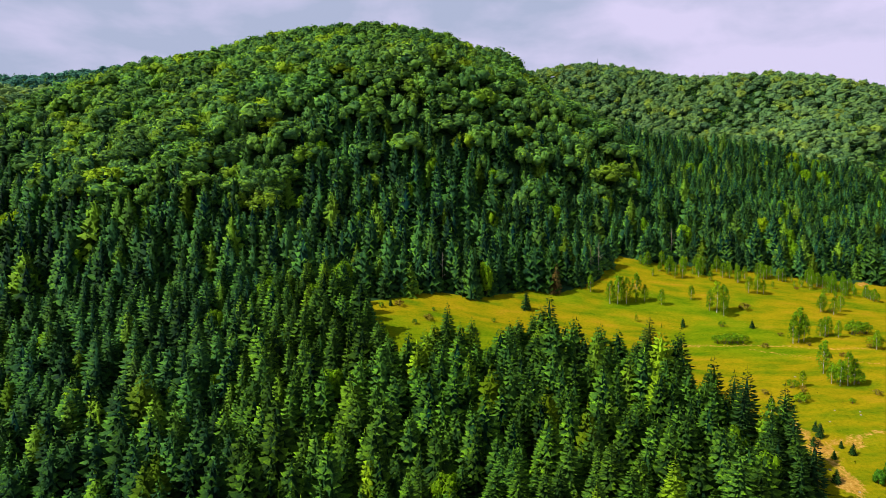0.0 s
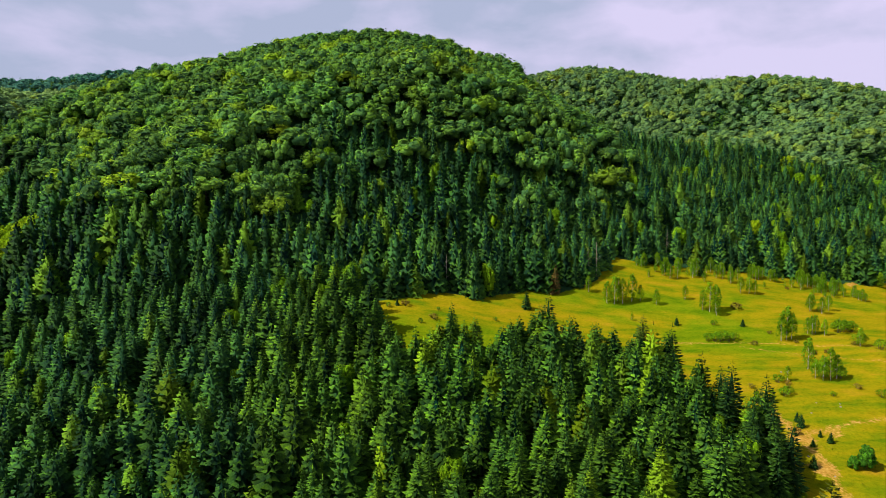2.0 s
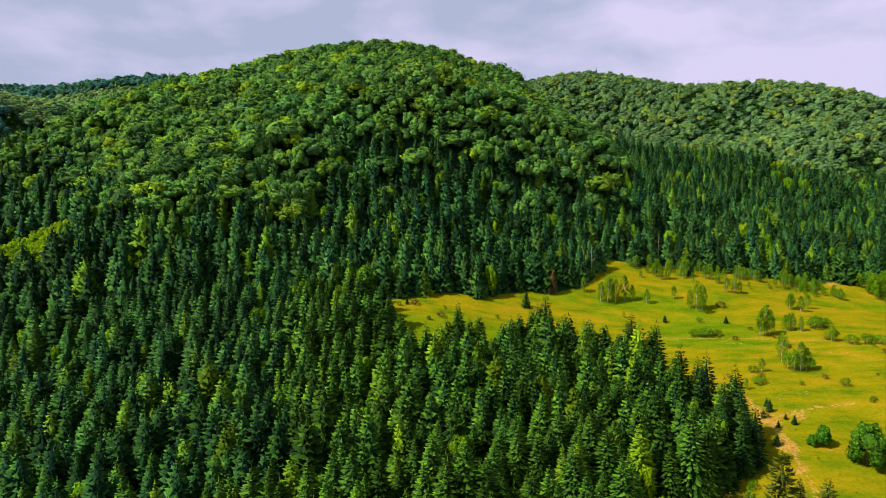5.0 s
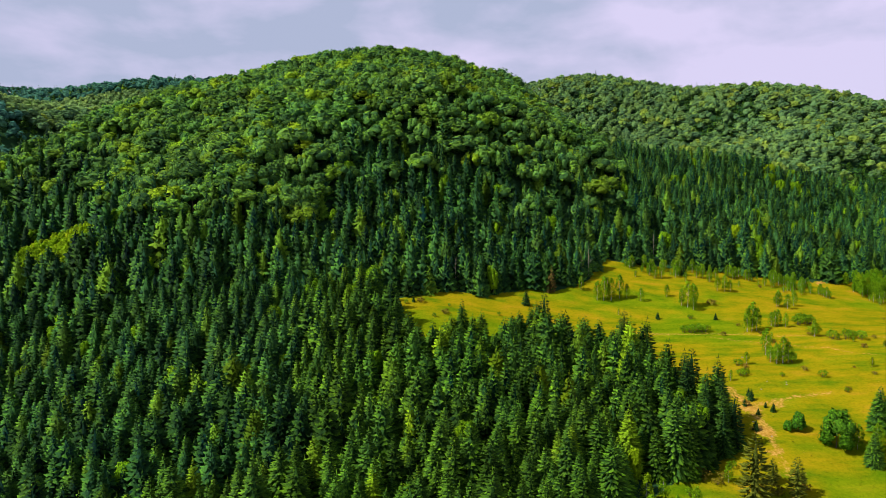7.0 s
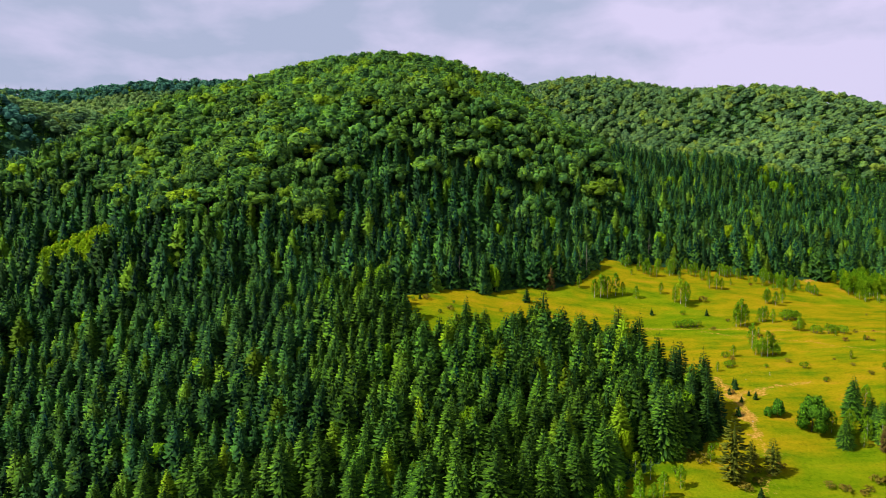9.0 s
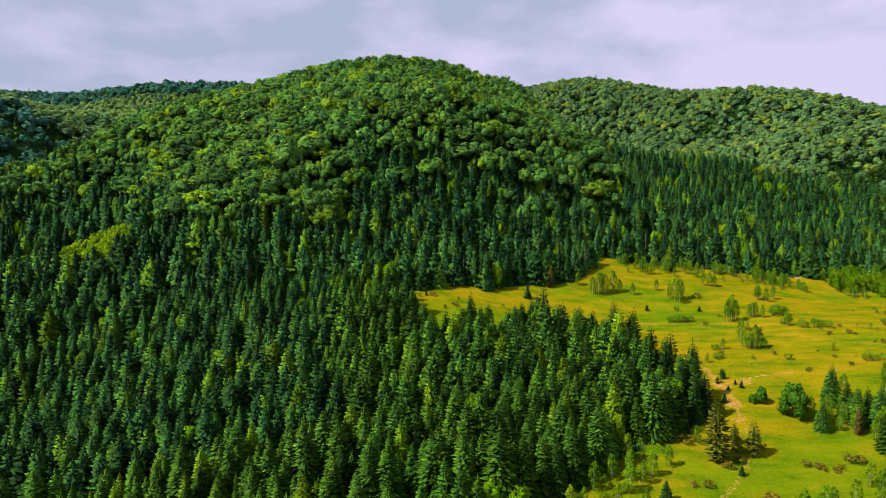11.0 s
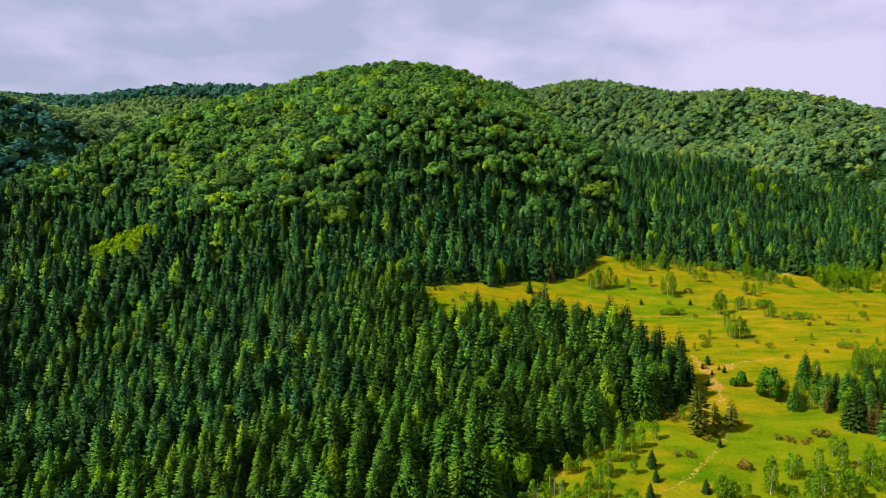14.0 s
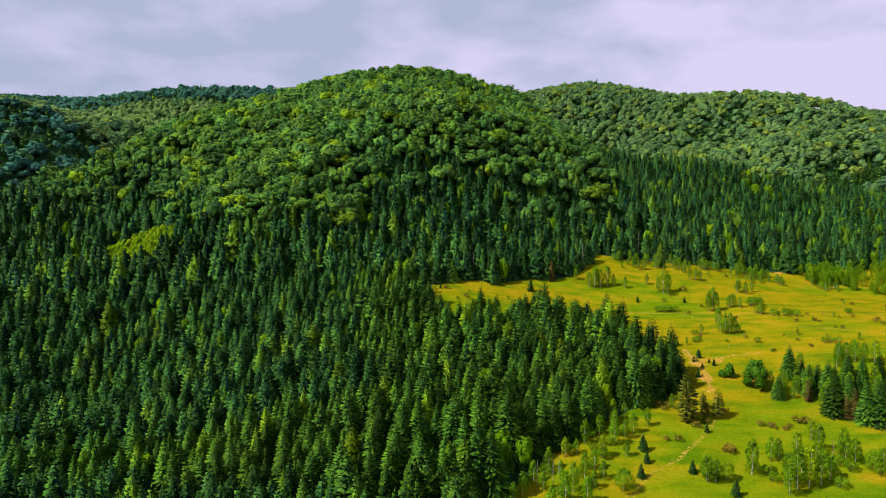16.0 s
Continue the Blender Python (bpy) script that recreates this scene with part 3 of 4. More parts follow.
tall = mean * stand * np.clip(rng.normal(0.97, np.where(spots[:, 1] < 275, 0.16, 0.21), len(spots)), 0.5, 1.3)
tall = np.where(above[ok & ~odd_tree] > 12, 0.7, 1.0) * tall
wide = tall * rng.uniform(0.82, 1.22, len(spots)) * np.where(spots[:, 1] < 275, 1.0, 0.86)
# the young rim of the stand round the small clearing
rim = (spots[:, 1] > 212) & (spots[:, 1] < 255) & (spots[:, 0] > -35) & (spots[:, 0] < 85)
tall = np.where(rim, tall * 0.8, tall)
spruces = np.column_stack([spots, tall, wide])
near = np.argsort(spruces[:, 1] + 0.35 * np.abs(spruces[:, 0] - 30) + np.where(spruces[:, 1] < 62, 400, 0))
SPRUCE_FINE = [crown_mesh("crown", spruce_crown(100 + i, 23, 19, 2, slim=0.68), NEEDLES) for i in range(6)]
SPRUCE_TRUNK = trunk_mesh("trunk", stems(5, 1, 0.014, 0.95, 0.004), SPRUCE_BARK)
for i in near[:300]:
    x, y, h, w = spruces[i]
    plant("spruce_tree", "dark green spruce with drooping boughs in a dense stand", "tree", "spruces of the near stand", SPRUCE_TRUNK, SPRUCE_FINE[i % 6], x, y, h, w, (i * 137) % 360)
rest = spruces[near[300:]]
mid_rows, far_rows = rest[rest[:, 1] < 275], rest[rest[:, 1] >= 275]
# Left part of the wood, which gets the needles with shade in their colour
shaded_side = mid_rows[:, 0] < -45 - 0.2 * (mid_rows[:, 1] - 60) + 22 * value_noise(mid_rows[:, 0], mid_rows[:, 1], 30, 39)
aged = far_rows[:, 0] < 60 + 30 * value_noise(far_rows[:, 0], far_rows[:, 1], 40, 40)
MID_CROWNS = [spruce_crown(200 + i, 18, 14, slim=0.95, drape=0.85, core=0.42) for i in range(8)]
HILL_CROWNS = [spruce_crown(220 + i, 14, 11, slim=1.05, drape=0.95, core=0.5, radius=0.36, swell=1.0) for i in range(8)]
joined("spruce_wood", MID_CROWNS, mid_rows[~shaded_side], NEEDLES, "dense green spruce wood of middle age on the lower slope", "forest", 41)
joined("mature_spruce_wood", MID_CROWNS, mid_rows[shaded_side], SHADED_OLD_NEEDLES, "dark blue-green spruce wood filling the valley side, shade put into its needle colour", "forest", 43)
joined("hillside_spruce_wood", HILL_CROWNS, far_rows[aged], SHADED_OLD_NEEDLES, "old spruce wood climbing the hillside above the meadow, shade put into its dark needles", "forest", 42)
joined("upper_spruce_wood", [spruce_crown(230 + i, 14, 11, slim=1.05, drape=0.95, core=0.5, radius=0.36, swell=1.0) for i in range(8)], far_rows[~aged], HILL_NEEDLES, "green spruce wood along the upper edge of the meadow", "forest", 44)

# beeches of the near hill, and single broadleaved trees among the spruces
bx, by = jittered(-560, 560, 300, 860, 10.3, 51)
above = beech_line(bx, by)
pick = np.random.default_rng(52).random(len(bx))
ok = in_wedge(bx, by, 860) & (by < crest_y(bx) + 60) & ((above > 0) | ((above > -26) & (pick < 0.5))) & ~in_glade(bx, by)
ok &= ~((bx > 150) & (by < 640))
beech_spots = np.stack([bx, by], -1)[ok]
odd = np.stack([sx, sy], -1)[odd_tree & ~inside(sx, sy, MEADOW) & in_wedge(sx, sy, 640) & ~in_glade(sx, sy) & (beech_line(sx, sy) < -10)]
beech_spots = np.concatenate([beech_spots, odd])
rng = np.random.default_rng(53)
h = rng.uniform(14.5, 23.5, len(beech_spots)) * (1 + 0.10 * value_noise(beech_spots[:, 0], beech_spots[:, 1], 40, 54))
h *= 1 + 0.34 * np.exp(-((beech_spots[:, 0] - 62) / 32) ** 2 - ((beech_spots[:, 1] - 655) / 50) ** 2)
h[len(beech_spots) - len(odd):] *= 0.78
beeches = np.column_stack([beech_spots, h, h * rng.uniform(0.8, 1.6, len(h))])
beeches[len(beech_spots) - len(odd):, 3] *= 0.72
lone = np.arange(len(beeches)) >= len(beech_spots) - len(odd)
order = np.argsort(beeches[:, 1] - 1000 * lone)
BEECH_FINE = [crown_mesh("crown", leaf_crown(300 + i, 14, 440, 0.052, 0.40, 0.18, 0.99, under=-0.6, shell=True, spread=0.66, lobe=(0.26, 0.44), dome=0.35, wild=0.2), BEECH) for i in range(6)]
BEECH_TRUNK = trunk_mesh("trunk", stems(6, 1, 0.018, 0.75, 0.03, 5), SPRUCE_BARK)
LIGHT_CROWN = [crown_mesh("crown", leaf_crown(310 + i, 14, 460, 0.050, 0.34, 0.05, 0.99, under=-0.8, shell=True, spread=0.62, lobe=(0.26, 0.44), dome=0.3, wild=0.2), BIRCH) for i in range(3)]
for i in order[:280]:
    x, y, h, w = beeches[i]
    if lone[i]:
        plant("broadleaf_tree", "yellow-green broadleaved tree standing among dark spruces", "tree", "broadleaved trees of the spruce wood", BEECH_TRUNK, LIGHT_CROWN[i % 3], x, y, h, w, (i * 97) % 360)
        continue
    plant("beech_tree", "broad round-crowned beech in fresh green leaf on the hillside", "tree", "beeches of the hillside", BEECH_TRUNK, BEECH_FINE[i % 6], x, y, h, w, (i * 97) % 360)
joined("beech_wood", [leaf_crown(320 + i, 8, 130, 0.066, 0.40, 0.14, 0.99, under=-0.4, shell=True, spread=0.62, lobe=(0.32, 0.52), dome=0.35, wild=0.2) for i in range(10)], beeches[order[280:]], BEECH, "beech wood in fresh green leaf covering the hilltop", "forest", 55)

# far woods on the ridges behind
fx, fy = jittered(-1700, 1300, 600, 1500, 11.8, 61)
ok = (np.abs(fx + 10) < 0.75 * (fy + 150) + 40) & ((fy > crest_y(fx) + 60) | ((fx > 150) & (fy > 640)) | (np.abs(fx + 10) > 545))
ok &= fy < np.where(fx < -250, 1490, np.where(fx < 150, 1340, np.interp(fx, (150, 246, 362, 453, 532, 601, 668, 800), (1290, 1285, 1255, 1185, 1125, 1065, 1020, 990))))
fx, fy = fx[ok], fy[ok]
rng = np.random.default_rng(62)
spur = (fx < -528) & (fy < 742 + 12 * value_noise(fx, fy, 40, 66))
# Far ridge and spur, whose shade is carried by the leaf colour
dark = ((fy > 1255 + 40 * value_noise(fx, fy, 80, 67)) & (fx < -330)) | spur
conifer = (rng.random(len(fx)) < 0.04) | (dark & (rng.random(len(fx)) < 0.25)) | ((value_noise(fx, fy, 90, 63) > 0.45) & (rng.random(len(fx)) < 0.4)) | ((fx > 150) & (fy < 700) & (rng.random(len(fx)) < 0.7))
pale = ~dark & ~conifer & (fx < -470) & (fx > -860) & (fy > 740) & (value_noise(fx, fy, 70, 68) > -0.45)
h = rng.uniform(17.0, 23.0, len(fx)) * np.where(dark & ~spur, rng.uniform(0.65, 1.2, len(fx)), 1.0) * (1 + 0.45 * np.exp(-((fx - 515) / 55) ** 2 - ((fy - 1210) / 130) ** 2))
far = np.column_stack([fx, fy, h, h * rng.uniform(1.0, 1.65, len(fx))])
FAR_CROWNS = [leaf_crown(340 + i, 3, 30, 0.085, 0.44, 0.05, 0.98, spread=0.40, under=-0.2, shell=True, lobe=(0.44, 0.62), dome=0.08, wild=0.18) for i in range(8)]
joined("far_beech_wood", FAR_CROWNS, far[~conifer & ~dark & ~pale], HAZED_LEAVES, "far beech wood covering the ridges behind the hill", "forest", 64)
joined("pale_young_wood", FAR_CROWNS, far[pale] * np.array([1, 1, 0.75, 0.8]), SUNLIT_LEAVES, "wood on the far slope, sunlight put into its pale yellow-green leaves", "forest", 68)
joined("dark_ridge_wood", FAR_CROWNS, far[dark & ~conifer], SHADED_LEAVES, "wood along the far ridge and valley, shade put into its dark blue-green leaves", "forest", 69)
far_spruce = far[conifer] * np.array([1, 1, 1.15, 0.75])
joined("far_spruce_wood", [spruce_crown(360 + i, 7, 7, core=0.0) for i in range(6)], far_spruce, NEEDLES, "scattered dark spruces among the far beech woods", "forest", 65)

# glade of young broadleaved trees
qx, qy = jittered(-345, -235, 335, 425, 3.4, 71)
ok = in_glade(qx, qy)
rng = np.random.default_rng(72)
h = rng.uniform(4.0, 8.0, ok.sum())
joined("glade_thicket", [leaf_crown(380 + i, 5, 90, 0.12, 0.36, 0.0, 0.98, shell=True) for i in range(6)], np.column_stack([qx[ok], qy[ok], h, h * rng.uniform(0.9, 1.2, ok.sum())]), YOUNG, "bright yellow-green thicket of young trees in a forest glade", "thicket", 73)

# ---- meadow trees and shrubs ----
BIRCH_CROWN = [crown_mesh("crown", leaf_crown(400 + i, 24, 780, 0.030, 0.22, 0.06, 1.0, 0.45, 0.66, -1.0, lobe=(0.16, 0.34), taper=0.5), BIRCH) for i in range(5)]
BIRCH_TRUNK = [trunk_mesh("trunk", stems(20 + i, 1, 0.011, 0.9, 0.03, 6), BIRCH_BARK) for i in range(3)]
ROUND_CROWN = [crown_mesh("crown", leaf_crown(420 + i, 20, 1500, 0.042, 0.42, 0.02, 0.99, 0.08, 0.76, -0.9, True, (0.17, 0.46), dome=0.3, taper=0.5), GROVE) for i in range(3)]
SHRUB_CROWN = [crown_mesh("foliage", leaf_crown(440 + i, 16, 560, 0.072, 0.62, 0.0, 0.98, 0.3, 0.70, -0.6, lobe=(0.18, 0.40)), BIRCH) for i in range(4)]
ROUND_LIGHT = [crown_mesh("crown", leaf_crown(430 + i, 20, 1300, 0.040, 0.42, 0.02, 0.99, 0.2, 0.70, -0.9, lobe=(0.20, 0.40), taper=0.3), BIRCH) for i in range(2)]
DARK_BUSH = [crown_mesh("foliage", leaf_crown(450 + i, 10, 260, 0.10, 0.55, 0.0, 0.98, 0.3, 0.6, -0.8), GROVE) for i in range(2)]
BROWN_CROWN = [crown_mesh("foliage", leaf_crown(460 + i, 8, 200, 0.15, 0.85, 0.0, 0.98, 0.4, 0.62, -0.8), HEATH) for i in range(3)]
SHRUB_STEM = trunk_mesh("stems", stems(30, 4, 0.025, 0.7, 0.25, 2, 0.2, 5), SPRUCE_BARK)
YOUNG_SPRUCE = [crown_mesh("crown", spruce_crown(480 + i, 12, 13, 2, 0.30, 0.0, slim=0.8), DARK_SPRAYS) for i in range(4)]
PINE_CROWN = [crown_mesh("crown", spruce_crown(500 + i, 17, 15, 2, 0.20, 0.10, 0.30, 0.25, 0.42, 0.10, slim=0.7), PINE_NEEDLES) for i in range(2)]
FIR_CROWN = [crown_mesh("crown", spruce_crown(540 + i, 17, 17, 2, 0.25, 0.05, 0.06, 0.3, 0.7, 0.16, slim=0.7, drape=0.55), DARK_SPRAYS) for i in range(3)]
RUST_CROWN = [crown_mesh("crown", spruce_crown(520 + i, 20, 14, 2, 0.20, 0.08, 0.30, 0.0, 0.6, 0.35, slim=0.55), RUST) for i in range(2)]
SNAG = trunk_mesh("trunk", stems(44, 1, 0.011, 1.0, 0.02, 9), DEAD_WOOD)

BIRCHES = [(160, 275, 13), (163, 276, 16), (166, 277, 13), (179, 282, 9.5), (184, 280, 8), (190, 263, 8.5), (151, 238, 13), (148, 228, 8), (150, 226, 10), (153, 226, 13),
           (156, 227, 10), (87, 318, 12), (91, 318, 15), (96, 319, 14), (102, 322, 15), (107, 323, 9), (94, 322, 13)]
MORE_BIRCHES = [(115, 320, 8.5), (134, 328, 8), (139, 316, 11), (142, 314, 16), (146, 315, 14), (144, 310, 10), (173, 343, 9.5), (178, 343, 11), (182, 344, 8), (201, 321, 9),
                (206, 318, 9), (214, 325, 9), (79, 328, 9), (182, 284, 9), (203, 323, 10), (178, 284, 8), (135, 225, 6), (52, 111, 11)]
EDGE_BIRCHES = [(28, 86, 9), (33, 92, 7), (38, 99, 8), (45, 108, 9), (51, 113, 7), (22, 78, 10), (18, 72, 9), (30, 80, 6), (56, 118, 8), (64, 124, 7), (80, 138, 6), (26, 72, 8), (35, 86, 6), (12, 66, 9), (48, 100, 6)]
LOW_BIRCHES = [(79, 80, 10.5), (82, 79, 9), (98, 84, 14), (110, 93, 10), (114, 95, 8), (122, 96, 10), (134, 107, 8.5), (132, 98, 11.5), (108, 77, 12), (110, 74, 15), (115, 75, 15),
               (120, 76, 13), (125, 79, 10), (140, 95, 11), (141, 89, 10), (148, 83, 9), (163, 168, 11), (117, 84, 10), (126, 90, 9), (105, 70, 11)]
COPSE_BIRCHES = [(173, 143, 11), (188, 176, 10.5), (193, 178, 10), (197, 176, 11), (201, 175, 10.5), (206, 174, 12), (191, 181, 9), (199, 181, 10), (168, 150, 11), (176, 152, 10),
                 (181, 137, 11), (187, 146, 12), (140, 153, 9), (146, 151, 10), (150, 147, 9), (153, 143, 10), (143, 149, 8), (159, 139, 9), (146, 143, 6), (155, 135, 7), (154, 126, 6), (143, 147, 8), (212, 170, 10), (184, 171, 7)]
EDGE_BIRCHES = [(x + 5, y - 4, h * 1.15) for x, y, h in EDGE_BIRCHES] + [(8, 73, 9), (13, 81, 8), (20, 88, 9), (28, 96, 8), (38, 105, 10), (46, 112, 9), (54, 121, 11), (16, 76, 7), (33, 98, 6), (4, 68, 8), (60, 124, 8), (24, 84, 6)]
for rows, where in ((BIRCHES, "birches of the upper meadow"), (MORE_BIRCHES, "birches of the upper meadow"), (EDGE_BIRCHES, "birches at the stand's edge"), (LOW_BIRCHES, "birches of the lower meadow"), (COPSE_BIRCHES, "birches of the copse")):
    for i, (x, y, h) in enumerate(rows):
        label = "slender young birch with pale trunk and loose light green leaves" if h < 12 else "tall birch with pale trunk and light green leaves"
        plant("birch_tree", label, "tree", where, BIRCH_TRUNK[i % 3], BIRCH_CROWN[(i * 3 + len(rows)) % 5], x, y, h * 1.12, h * (1.45 if h < 11 else 1.30), i * 71, "pale birch trunk")
for x, y, h, w in ((133, 154, 15.5, 15.5), (125, 164, 8, 7), (121, 164, 4.5, 4.5)):
    plant("broadleaf_tree", "round broadleaved tree with dense green leaves on the meadow", "tree", "round trees of the meadow", BEECH_TRUNK, ROUND_CROWN[int(x) % 3], x, y, h, w, x * 31)
for i, (x, y, h, w) in enumerate(((46, 75, 9.5, 10.5), (139, 92, 9.5, 10), (87, 81, 8, 9), (80, 81, 9, 9.5), (145, 84, 8, 9.5))):
    plant("broadleaf_tree", "bushy yellow-green young tree on the lower meadow", "tree", "bushy trees of the lower meadow", BIRCH_TRUNK[i % 3], ROUND_LIGHT[i % 2], x, y, h, w, x * 31)
# birch thicket along the upper wood
rng = np.random.default_rng(81)
u, v = rng.random(170), rng.random(170)
low = 366 - 34 * np.minimum(1.0, u / 0.5)
h = rng.uniform(7, 13, 170)
joined("birch_thicket", [leaf_crown(470 + i, 15, 380, 0.044, 0.21, 0.02, 1.0, 0.4, 0.62, -1.0, lobe=(0.22, 0.40), taper=0.6) for i in range(6)], np.column_stack([282 + 95 * u, low + (388 + 12 * u - low) * v, h, h * 1.3]), BIRCH, "dense bright green thicket of young birches below the wood", "thicket", 82)
for i in range(80):
    x = 118 + 128 * rng.random()
    y = 374 - 0.02 * (x - 118) - 22 * rng.random() ** 2 + 4
    h = rng.uniform(4, 11)
    plant("birch_tree", "young birch at the edge of the spruce wood", "tree", "saplings of the wood edge", BIRCH_TRUNK[i % 3], BIRCH_CROWN[i % 5], x, y, h, h * 1.3, i * 59, "pale birch trunk")

for i in range(90):
    x = 226 + 84 * rng.random()
    y = 376 - 0.05 * (x - 226) - 26 * rng.random() ** 1.6
    h = rng.uniform(3.5, 9)
    if 252 < x < 282 and y > 352:
        continue
    plant("birch_tree", "bushy young birch along the upper edge of the meadow", "tree", "saplings of the wood edge", BIRCH_TRUNK[i % 3], BIRCH_CROWN[i % 5], x, y, h, h * 1.35, i * 61, "pale birch trunk")

SHRUBS = [(137, 297, 3.5), (126, 278, 5), (129, 277, 5.5), (132, 277, 6), (135, 277, 5.8), (138, 278, 5), (126, 211, 4), (128, 212, 4), (144, 210, 2.5), (130, 223, 4), (161, 208, 4),
          (197, 203, 4.2), (200, 202, 4.6), (204, 202, 4), (191, 265, 6.5), (197, 259, 6), (204, 258, 6.5), (210, 256, 6), (207, 259, 5.5), (43, 95, 5), (152, 229, 5), (158, 228, 6), (201, 287, 7)]
MORE_SHRUBS = [(36, 88, 4), (48, 104, 4), (55, 112, 3), (30, 84, 5), (25, 80, 5.5), (40, 100, 3.5), (90, 142, 3), (97, 150, 3), (70, 128, 3), (197, 287, 7.5), (194, 285, 7), (112, 82, 5), (128, 83, 5),
               (104, 79, 4.5), (134, 88, 5), (145, 80, 5), (150, 90, 5), (22, 72, 5), (34, 78, 4), (160, 80, 6), (100, 88, 4), (248, 262, 5)]
LOW_SHRUBS = [(104, 84, 5), (124, 86, 5), (130, 92, 5.5), (136, 84, 5), (118, 90, 5), (112, 98, 4), (142, 98, 5), (126, 74, 5), (10, 80, 4), (18, 86, 5), (30, 99, 4), (42, 110, 4)]
for rows in (SHRUBS, MORE_SHRUBS, LOW_SHRUBS):
    for i, (x, y, h) in enumerate(rows):
        plant("shrub", "leafy green shrub standing on the meadow", "shrub", "shrubs of the meadow", SHRUB_STEM, SHRUB_CROWN[i % 4], x, y, h * 0.9, h * 0.9, i * 83, "", "foliage")
for i, (x, y, h) in enumerate([(158, 318, 4), (75, 138, 4.5), (78, 137, 3.5), (97, 100, 3.4), (90, 118, 3), (73, 108, 2.2), (78, 107, 2.6), (97, 99, 2.2), (95, 100, 1.8), (137, 122, 3), (140, 121, 3), (123, 118, 2.6), (128, 116, 2), (131, 118, 2), (98, 128, 3),
                              (96, 122, 2.5), (101, 135, 2.5), (81, 133, 2.4), (77, 135, 2), (84, 136, 2.2), (164, 195, 1.6), (115, 184, 2.2), (108, 130, 2.5), (93, 130, 2), (-22, 280, 3), (-8, 268, 3), (119, 120, 2.4)]):
    plant("shrub", "low brownish shrub among the meadow grass", "shrub", "brown shrubs of the meadow", SHRUB_STEM, BROWN_CROWN[i % 3], x, y, h, h, i * 67, "", "foliage")
for i, (x, y, h) in enumerate([(118, 298, 5), (151, 295, 4.8), (119, 188, 5.5), (114, 183, 3.5), (122, 182, 2.8), (123, 178, 4.2), (109, 164, 4.8), (113, 206, 6), (93, 114, 4.5), (61, 100, 8.2), (60, 92, 5.7),
                              (55, 83, 6.6), (76, 86, 6.2), (86, 71, 7.3), (40, 300, 10), (-30, 287, 11), (-26, 279, 4), (120, 192, 4), (83, 82, 5), (-36, 288, 10), (116, 176, 3), (160, 368, 9), (137, 370, 8)]):
    plant("young_spruce", "small dark bushy spruce standing alone on the meadow", "tree", "young spruces of the meadow", SPRUCE_TRUNK, YOUNG_SPRUCE[i % 4], x, y, h, h * 1.1, i * 41)
for i, (x, y, h) in enumerate([(88, 123, 24), (103, 126, 14), (99, 133, 9)]):
    plant("pine_tree", "open-crowned olive green pine beside the earth trail", "tree", "pines of the meadow", SPRUCE_TRUNK, PINE_CROWN[i % 2], x, y, h, h * 1.15, i * 77)
for i, (x, y, h) in enumerate([(156, 165, 13), (139, 143, 13), (155, 150, 13), (156, 127, 22), (163, 144, 19), (165, 119, 20), (169, 116, 22), (172, 122, 19), (176, 117, 21), (160, 133, 16), (182, 121, 20), (178, 126, 17)]):
    plant("spruce_tree", "full dark green spruce in the mixed copse", "tree", "spruces of the copse", SPRUCE_TRUNK, SPRUCE_FINE[i % 6], x, y, h, h * 1.1, i * 73)
rng = np.random.default_rng(85)
for i in range(30):
    u = rng.random()
    x = 150 + 70 * u
    y = 143 - 0.42 * (x - 150) + 24 * rng.random()
    h = rng.uniform(9, 19)
    if i % 3 == 0:
        plant("birch_tree", "birch with light green leaves in the mixed copse", "tree", "birches of the copse", BIRCH_TRUNK[i % 3], BIRCH_CROWN[i % 5], x, y, h * 0.75, h * 0.9, i * 47, "pale birch trunk")
    else:
        plant("spruce_tree", "full dark green spruce in the mixed copse", "tree", "spruces of the copse", SPRUCE_TRUNK, SPRUCE_FINE[i % 6], x, y, h, h * 1.05, i * 73)
for i, (x, y, h) in enumerate([(151, 139, 12), (162, 122, 16), (159, 123, 13), (153, 142, 9), (59, 321, 17), (57, 320, 11)]):
    plant("dead_spruce", "dying spruce with rust-brown needles at the wood's edge", "tree", "dying spruces", SPRUCE_TRUNK, RUST_CROWN[i % 2], x, y, h, h * 0.95, i * 29)
for i, (x, y, h) in enumerate([(88, 346, 24), (82, 341, 22), (193, 391, 20), (215, 388, 21), (136, 95, 9), (20, 78, 14), (23, 82, 11), (14, 78, 12), (-2, 306, 22), (147, 393, 22)]):
    plant("dead_tree", "bare grey dead trunk with broken limbs", "tree", "dead trunks", SNAG, None, x, y, h, h, i * 37)
# tall conifers that stand out of the canopy
for i, (x, y, h) in enumerate([(297, 1195, 33), (22, 622, 20), (16, 618, 17), (0, 231, 25)]):
    plant("spruce_tree", "tall spruce rising above its neighbours", "tree", "tall single spruces", SPRUCE_TRUNK, SPRUCE_FINE[i % 6], x, y, h, h * (0.42 if y > 1000 else 0.95), i * 61)
# Dark firs of the edge; the last six are added to darken the corner
for i, (x, y, h) in enumerate([(96, 168, 28), (90, 178, 28), (85, 189, 26), (84, 214, 27), (79, 233, 26), (42, 245, 29), (88, 160, 24), (95, 152, 22), (90, 149, 20), (94, 160, 25), (85, 170, 26), (86, 153, 23), (91, 188, 22)]):
    plant("fir_tree", "tall dark fir with open tiers of flat boughs", "tree", "dark firs at the stand's edge", SPRUCE_TRUNK, FIR_CROWN[i % 3], x, y, h, h * 0.95, i * 61)

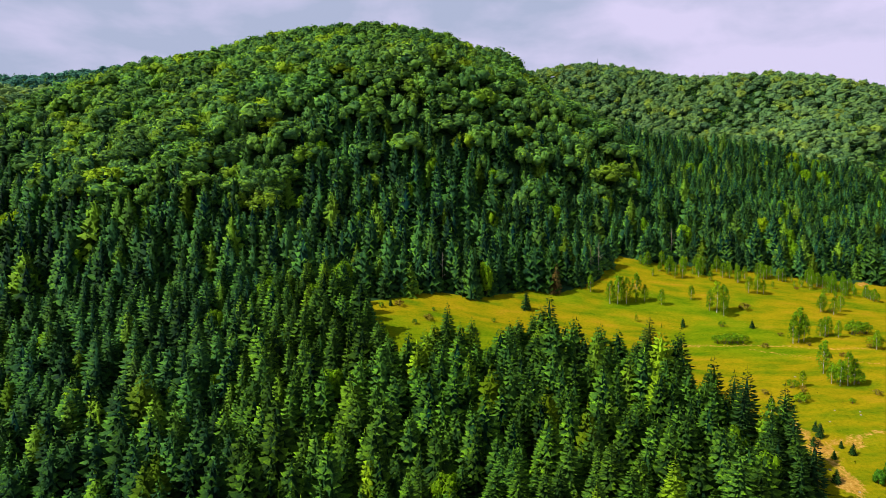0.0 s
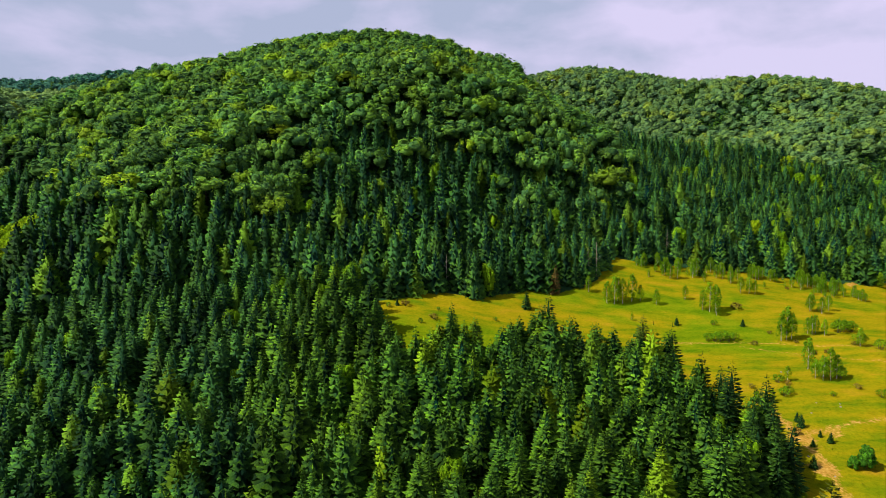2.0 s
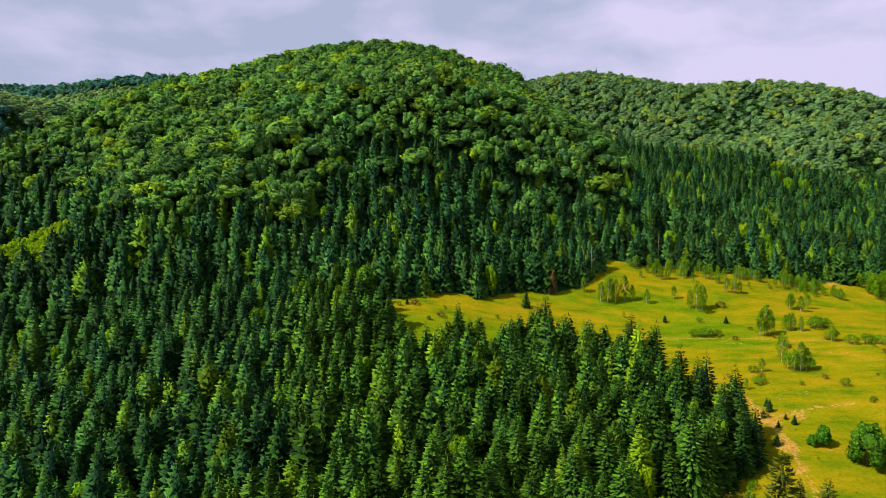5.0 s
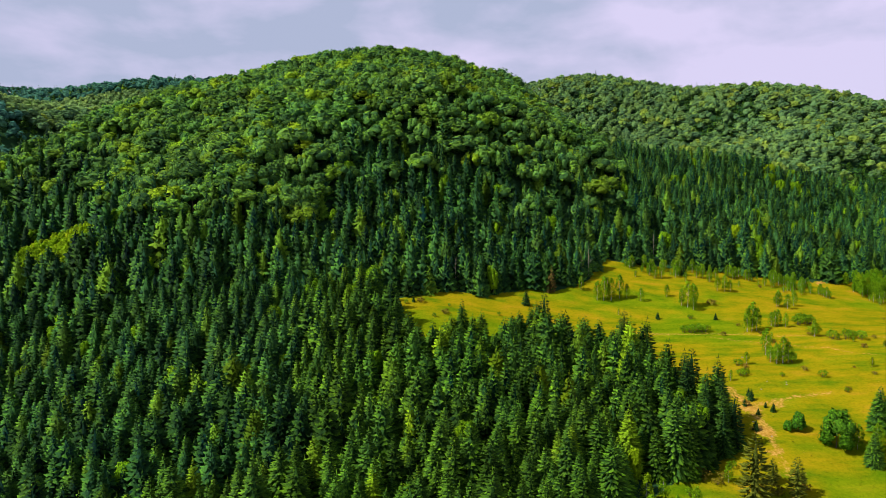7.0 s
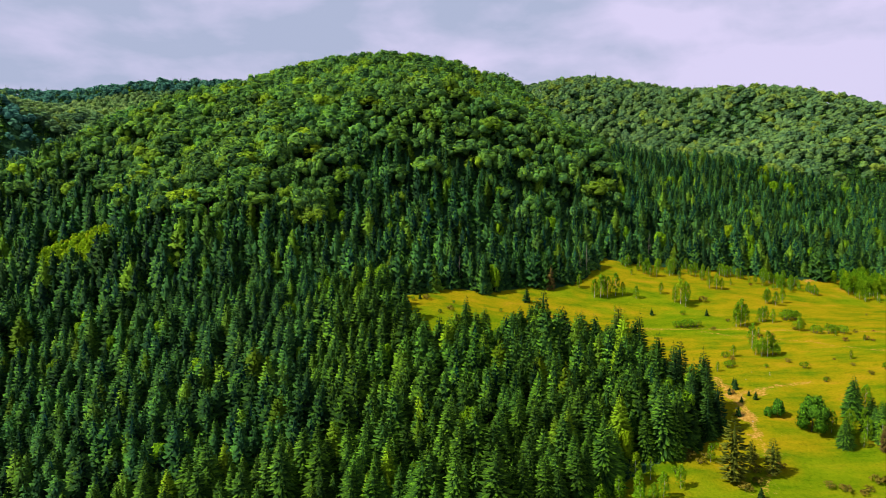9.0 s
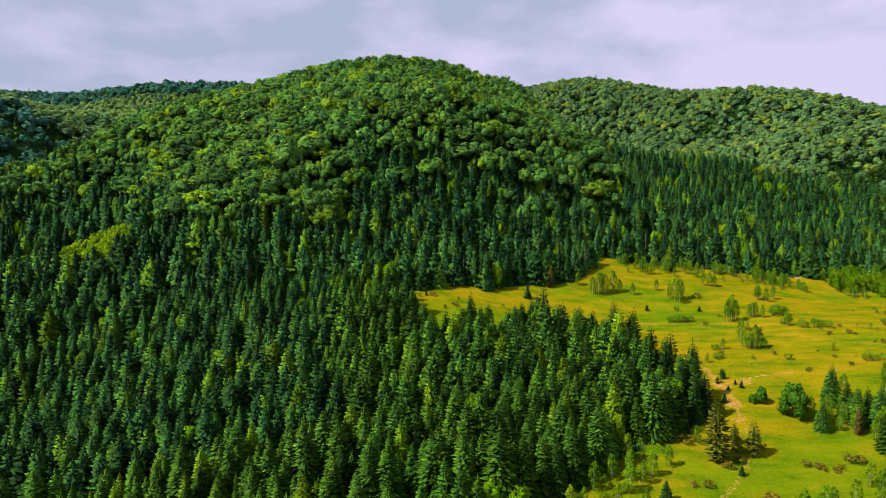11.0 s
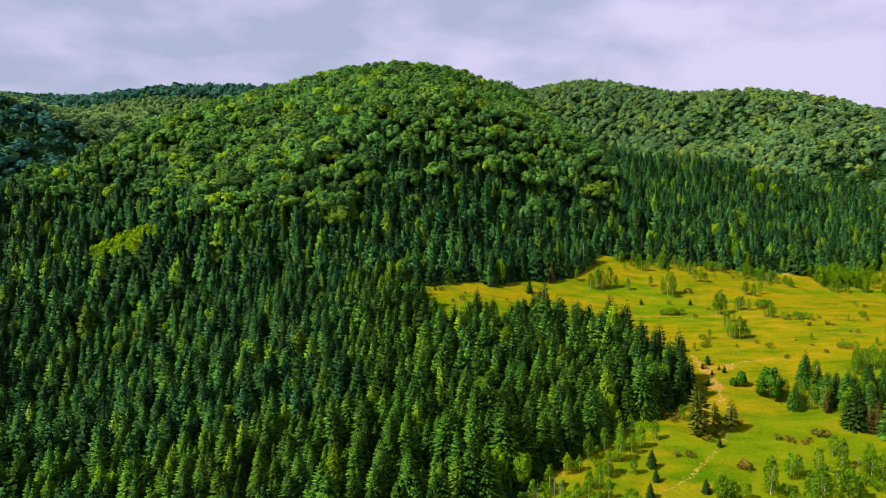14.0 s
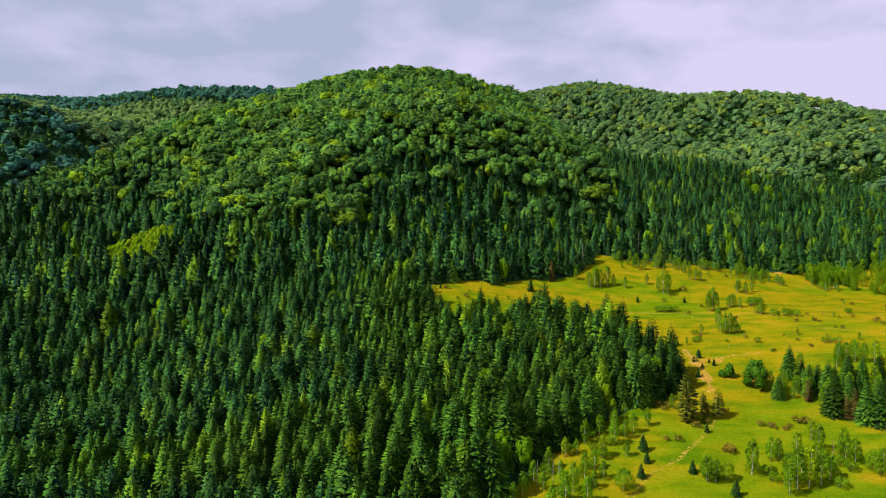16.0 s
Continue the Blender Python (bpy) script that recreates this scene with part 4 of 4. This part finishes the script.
# saplings and low heath scattered over the upper meadow
rng = np.random.default_rng(86)
made = 0
while made < 60:
    x, y = rng.uniform(95, 300), rng.uniform(196, 362)
    if value_noise(x, y, 34, 87) < 0.0 or not inside(np.array([x]), np.array([y]), MEADOW)[0]:
        continue
    made += 1
    if made % 3:
        h = rng.uniform(1.0, 2.4)
        plant("shrub", "low brownish shrub among the meadow grass", "shrub", "brown shrubs of the meadow", SHRUB_STEM, BROWN_CROWN[made % 3], x, y, h, h * 0.9, made * 67, "", "foliage")
    else:
        h = rng.uniform(2.5, 5.5)
        plant("birch_tree", "small birch sapling on the open meadow", "tree", "saplings of the open meadow", BIRCH_TRUNK[made % 3], BIRCH_CROWN[made % 5], x, y, h, h * 1.2, made * 59, "pale birch trunk")
for i, (x, y, h) in enumerate([(162, 193, 2.2), (-14, 262, 2.5), (6, 250, 2), (12, 262, 3), (-30, 276, 2.6), (22, 278, 2.2), (-6, 280, 1.8)]):
    plant("shrub", "dark green juniper-like bush on the meadow", "shrub", "dark bushes of the meadow", SHRUB_STEM, DARK_BUSH[i % 2], x, y, h, h, i * 53, "", "foliage")

# stones and grass tufts of the meadow
for i, (x, y, r) in enumerate([(138, 235, 0.45), (142, 203, 0.35), (141, 201, 0.4), (128, 197, 0.35), (134, 204, 0.3), (111, 170, 0.4), (113, 160, 0.35), (176, 193, 0.5)]):
    bm = bmesh.new()
    bmesh.ops.create_icosphere(bm, subdivisions=2, radius=r)
    for v in bm.verts:
        v.co *= 1 + 0.25 * noise.noise(v.co * 1.7 + Vector((i * 5, 0, 0)))
        v.co.z *= 0.62
    me = bpy.data.meshes.new("stone")
    bm.to_mesh(me)
    bm.free()
    me.materials.append(STONE)
    ob = new("stone", me)
    ob.location = (x, y, float(height(x, y)) + r * 0.15)
    tagged(ob, "pale weathered field stone lying in the grass", "stone", "field stones")
rng = np.random.default_rng(91)
tx, ty = rng.uniform(0, 330, 8000), rng.uniform(62, 392, 8000)
ok = inside(tx, ty, MEADOW) & (off_line(tx, ty, TRAIL) > 2.2) & (value_noise(tx, ty, 14, 92) + 0.5 * value_noise(tx, ty, 5, 93) > -0.1)
h = rng.uniform(0.12, 0.4, ok.sum())
TUFT = []
for i in range(4):
    r2 = np.random.default_rng(600 + i)
    co, tri, tip = [], [], []
    for b in range(5):
        a, k = r2.uniform(0, 6.28), len(co)
        d, s = np.array((math.cos(a), math.sin(a), 0)), np.array((-math.sin(a), math.cos(a), 0))
        co += [d * 0.1 - s * 0.28, d * 0.1 + s * 0.28, d * r2.uniform(0.4, 0.9) + np.array((0, 0, r2.uniform(0.6, 1.0)))]
        tri.append((k, k + 1, k + 2))
        tip += [0.2, 0.2, 1.0]
    TUFT.append((np.array(co), np.array(tri), np.array(tip), np.tile((0.0, 0.0, 1.0), (len(co), 1))))
GRASS = foliage("grass_blades", (0.11, 0.14, 0.006), (0.27, 0.24, 0.012), (0.33, 0.25, 0.03), 0.3, 0.3)
joined("grass", TUFT, np.column_stack([tx[ok], ty[ok], h, h * 1.3]), GRASS, "tufts of yellow-green meadow grass", "grass", 94)
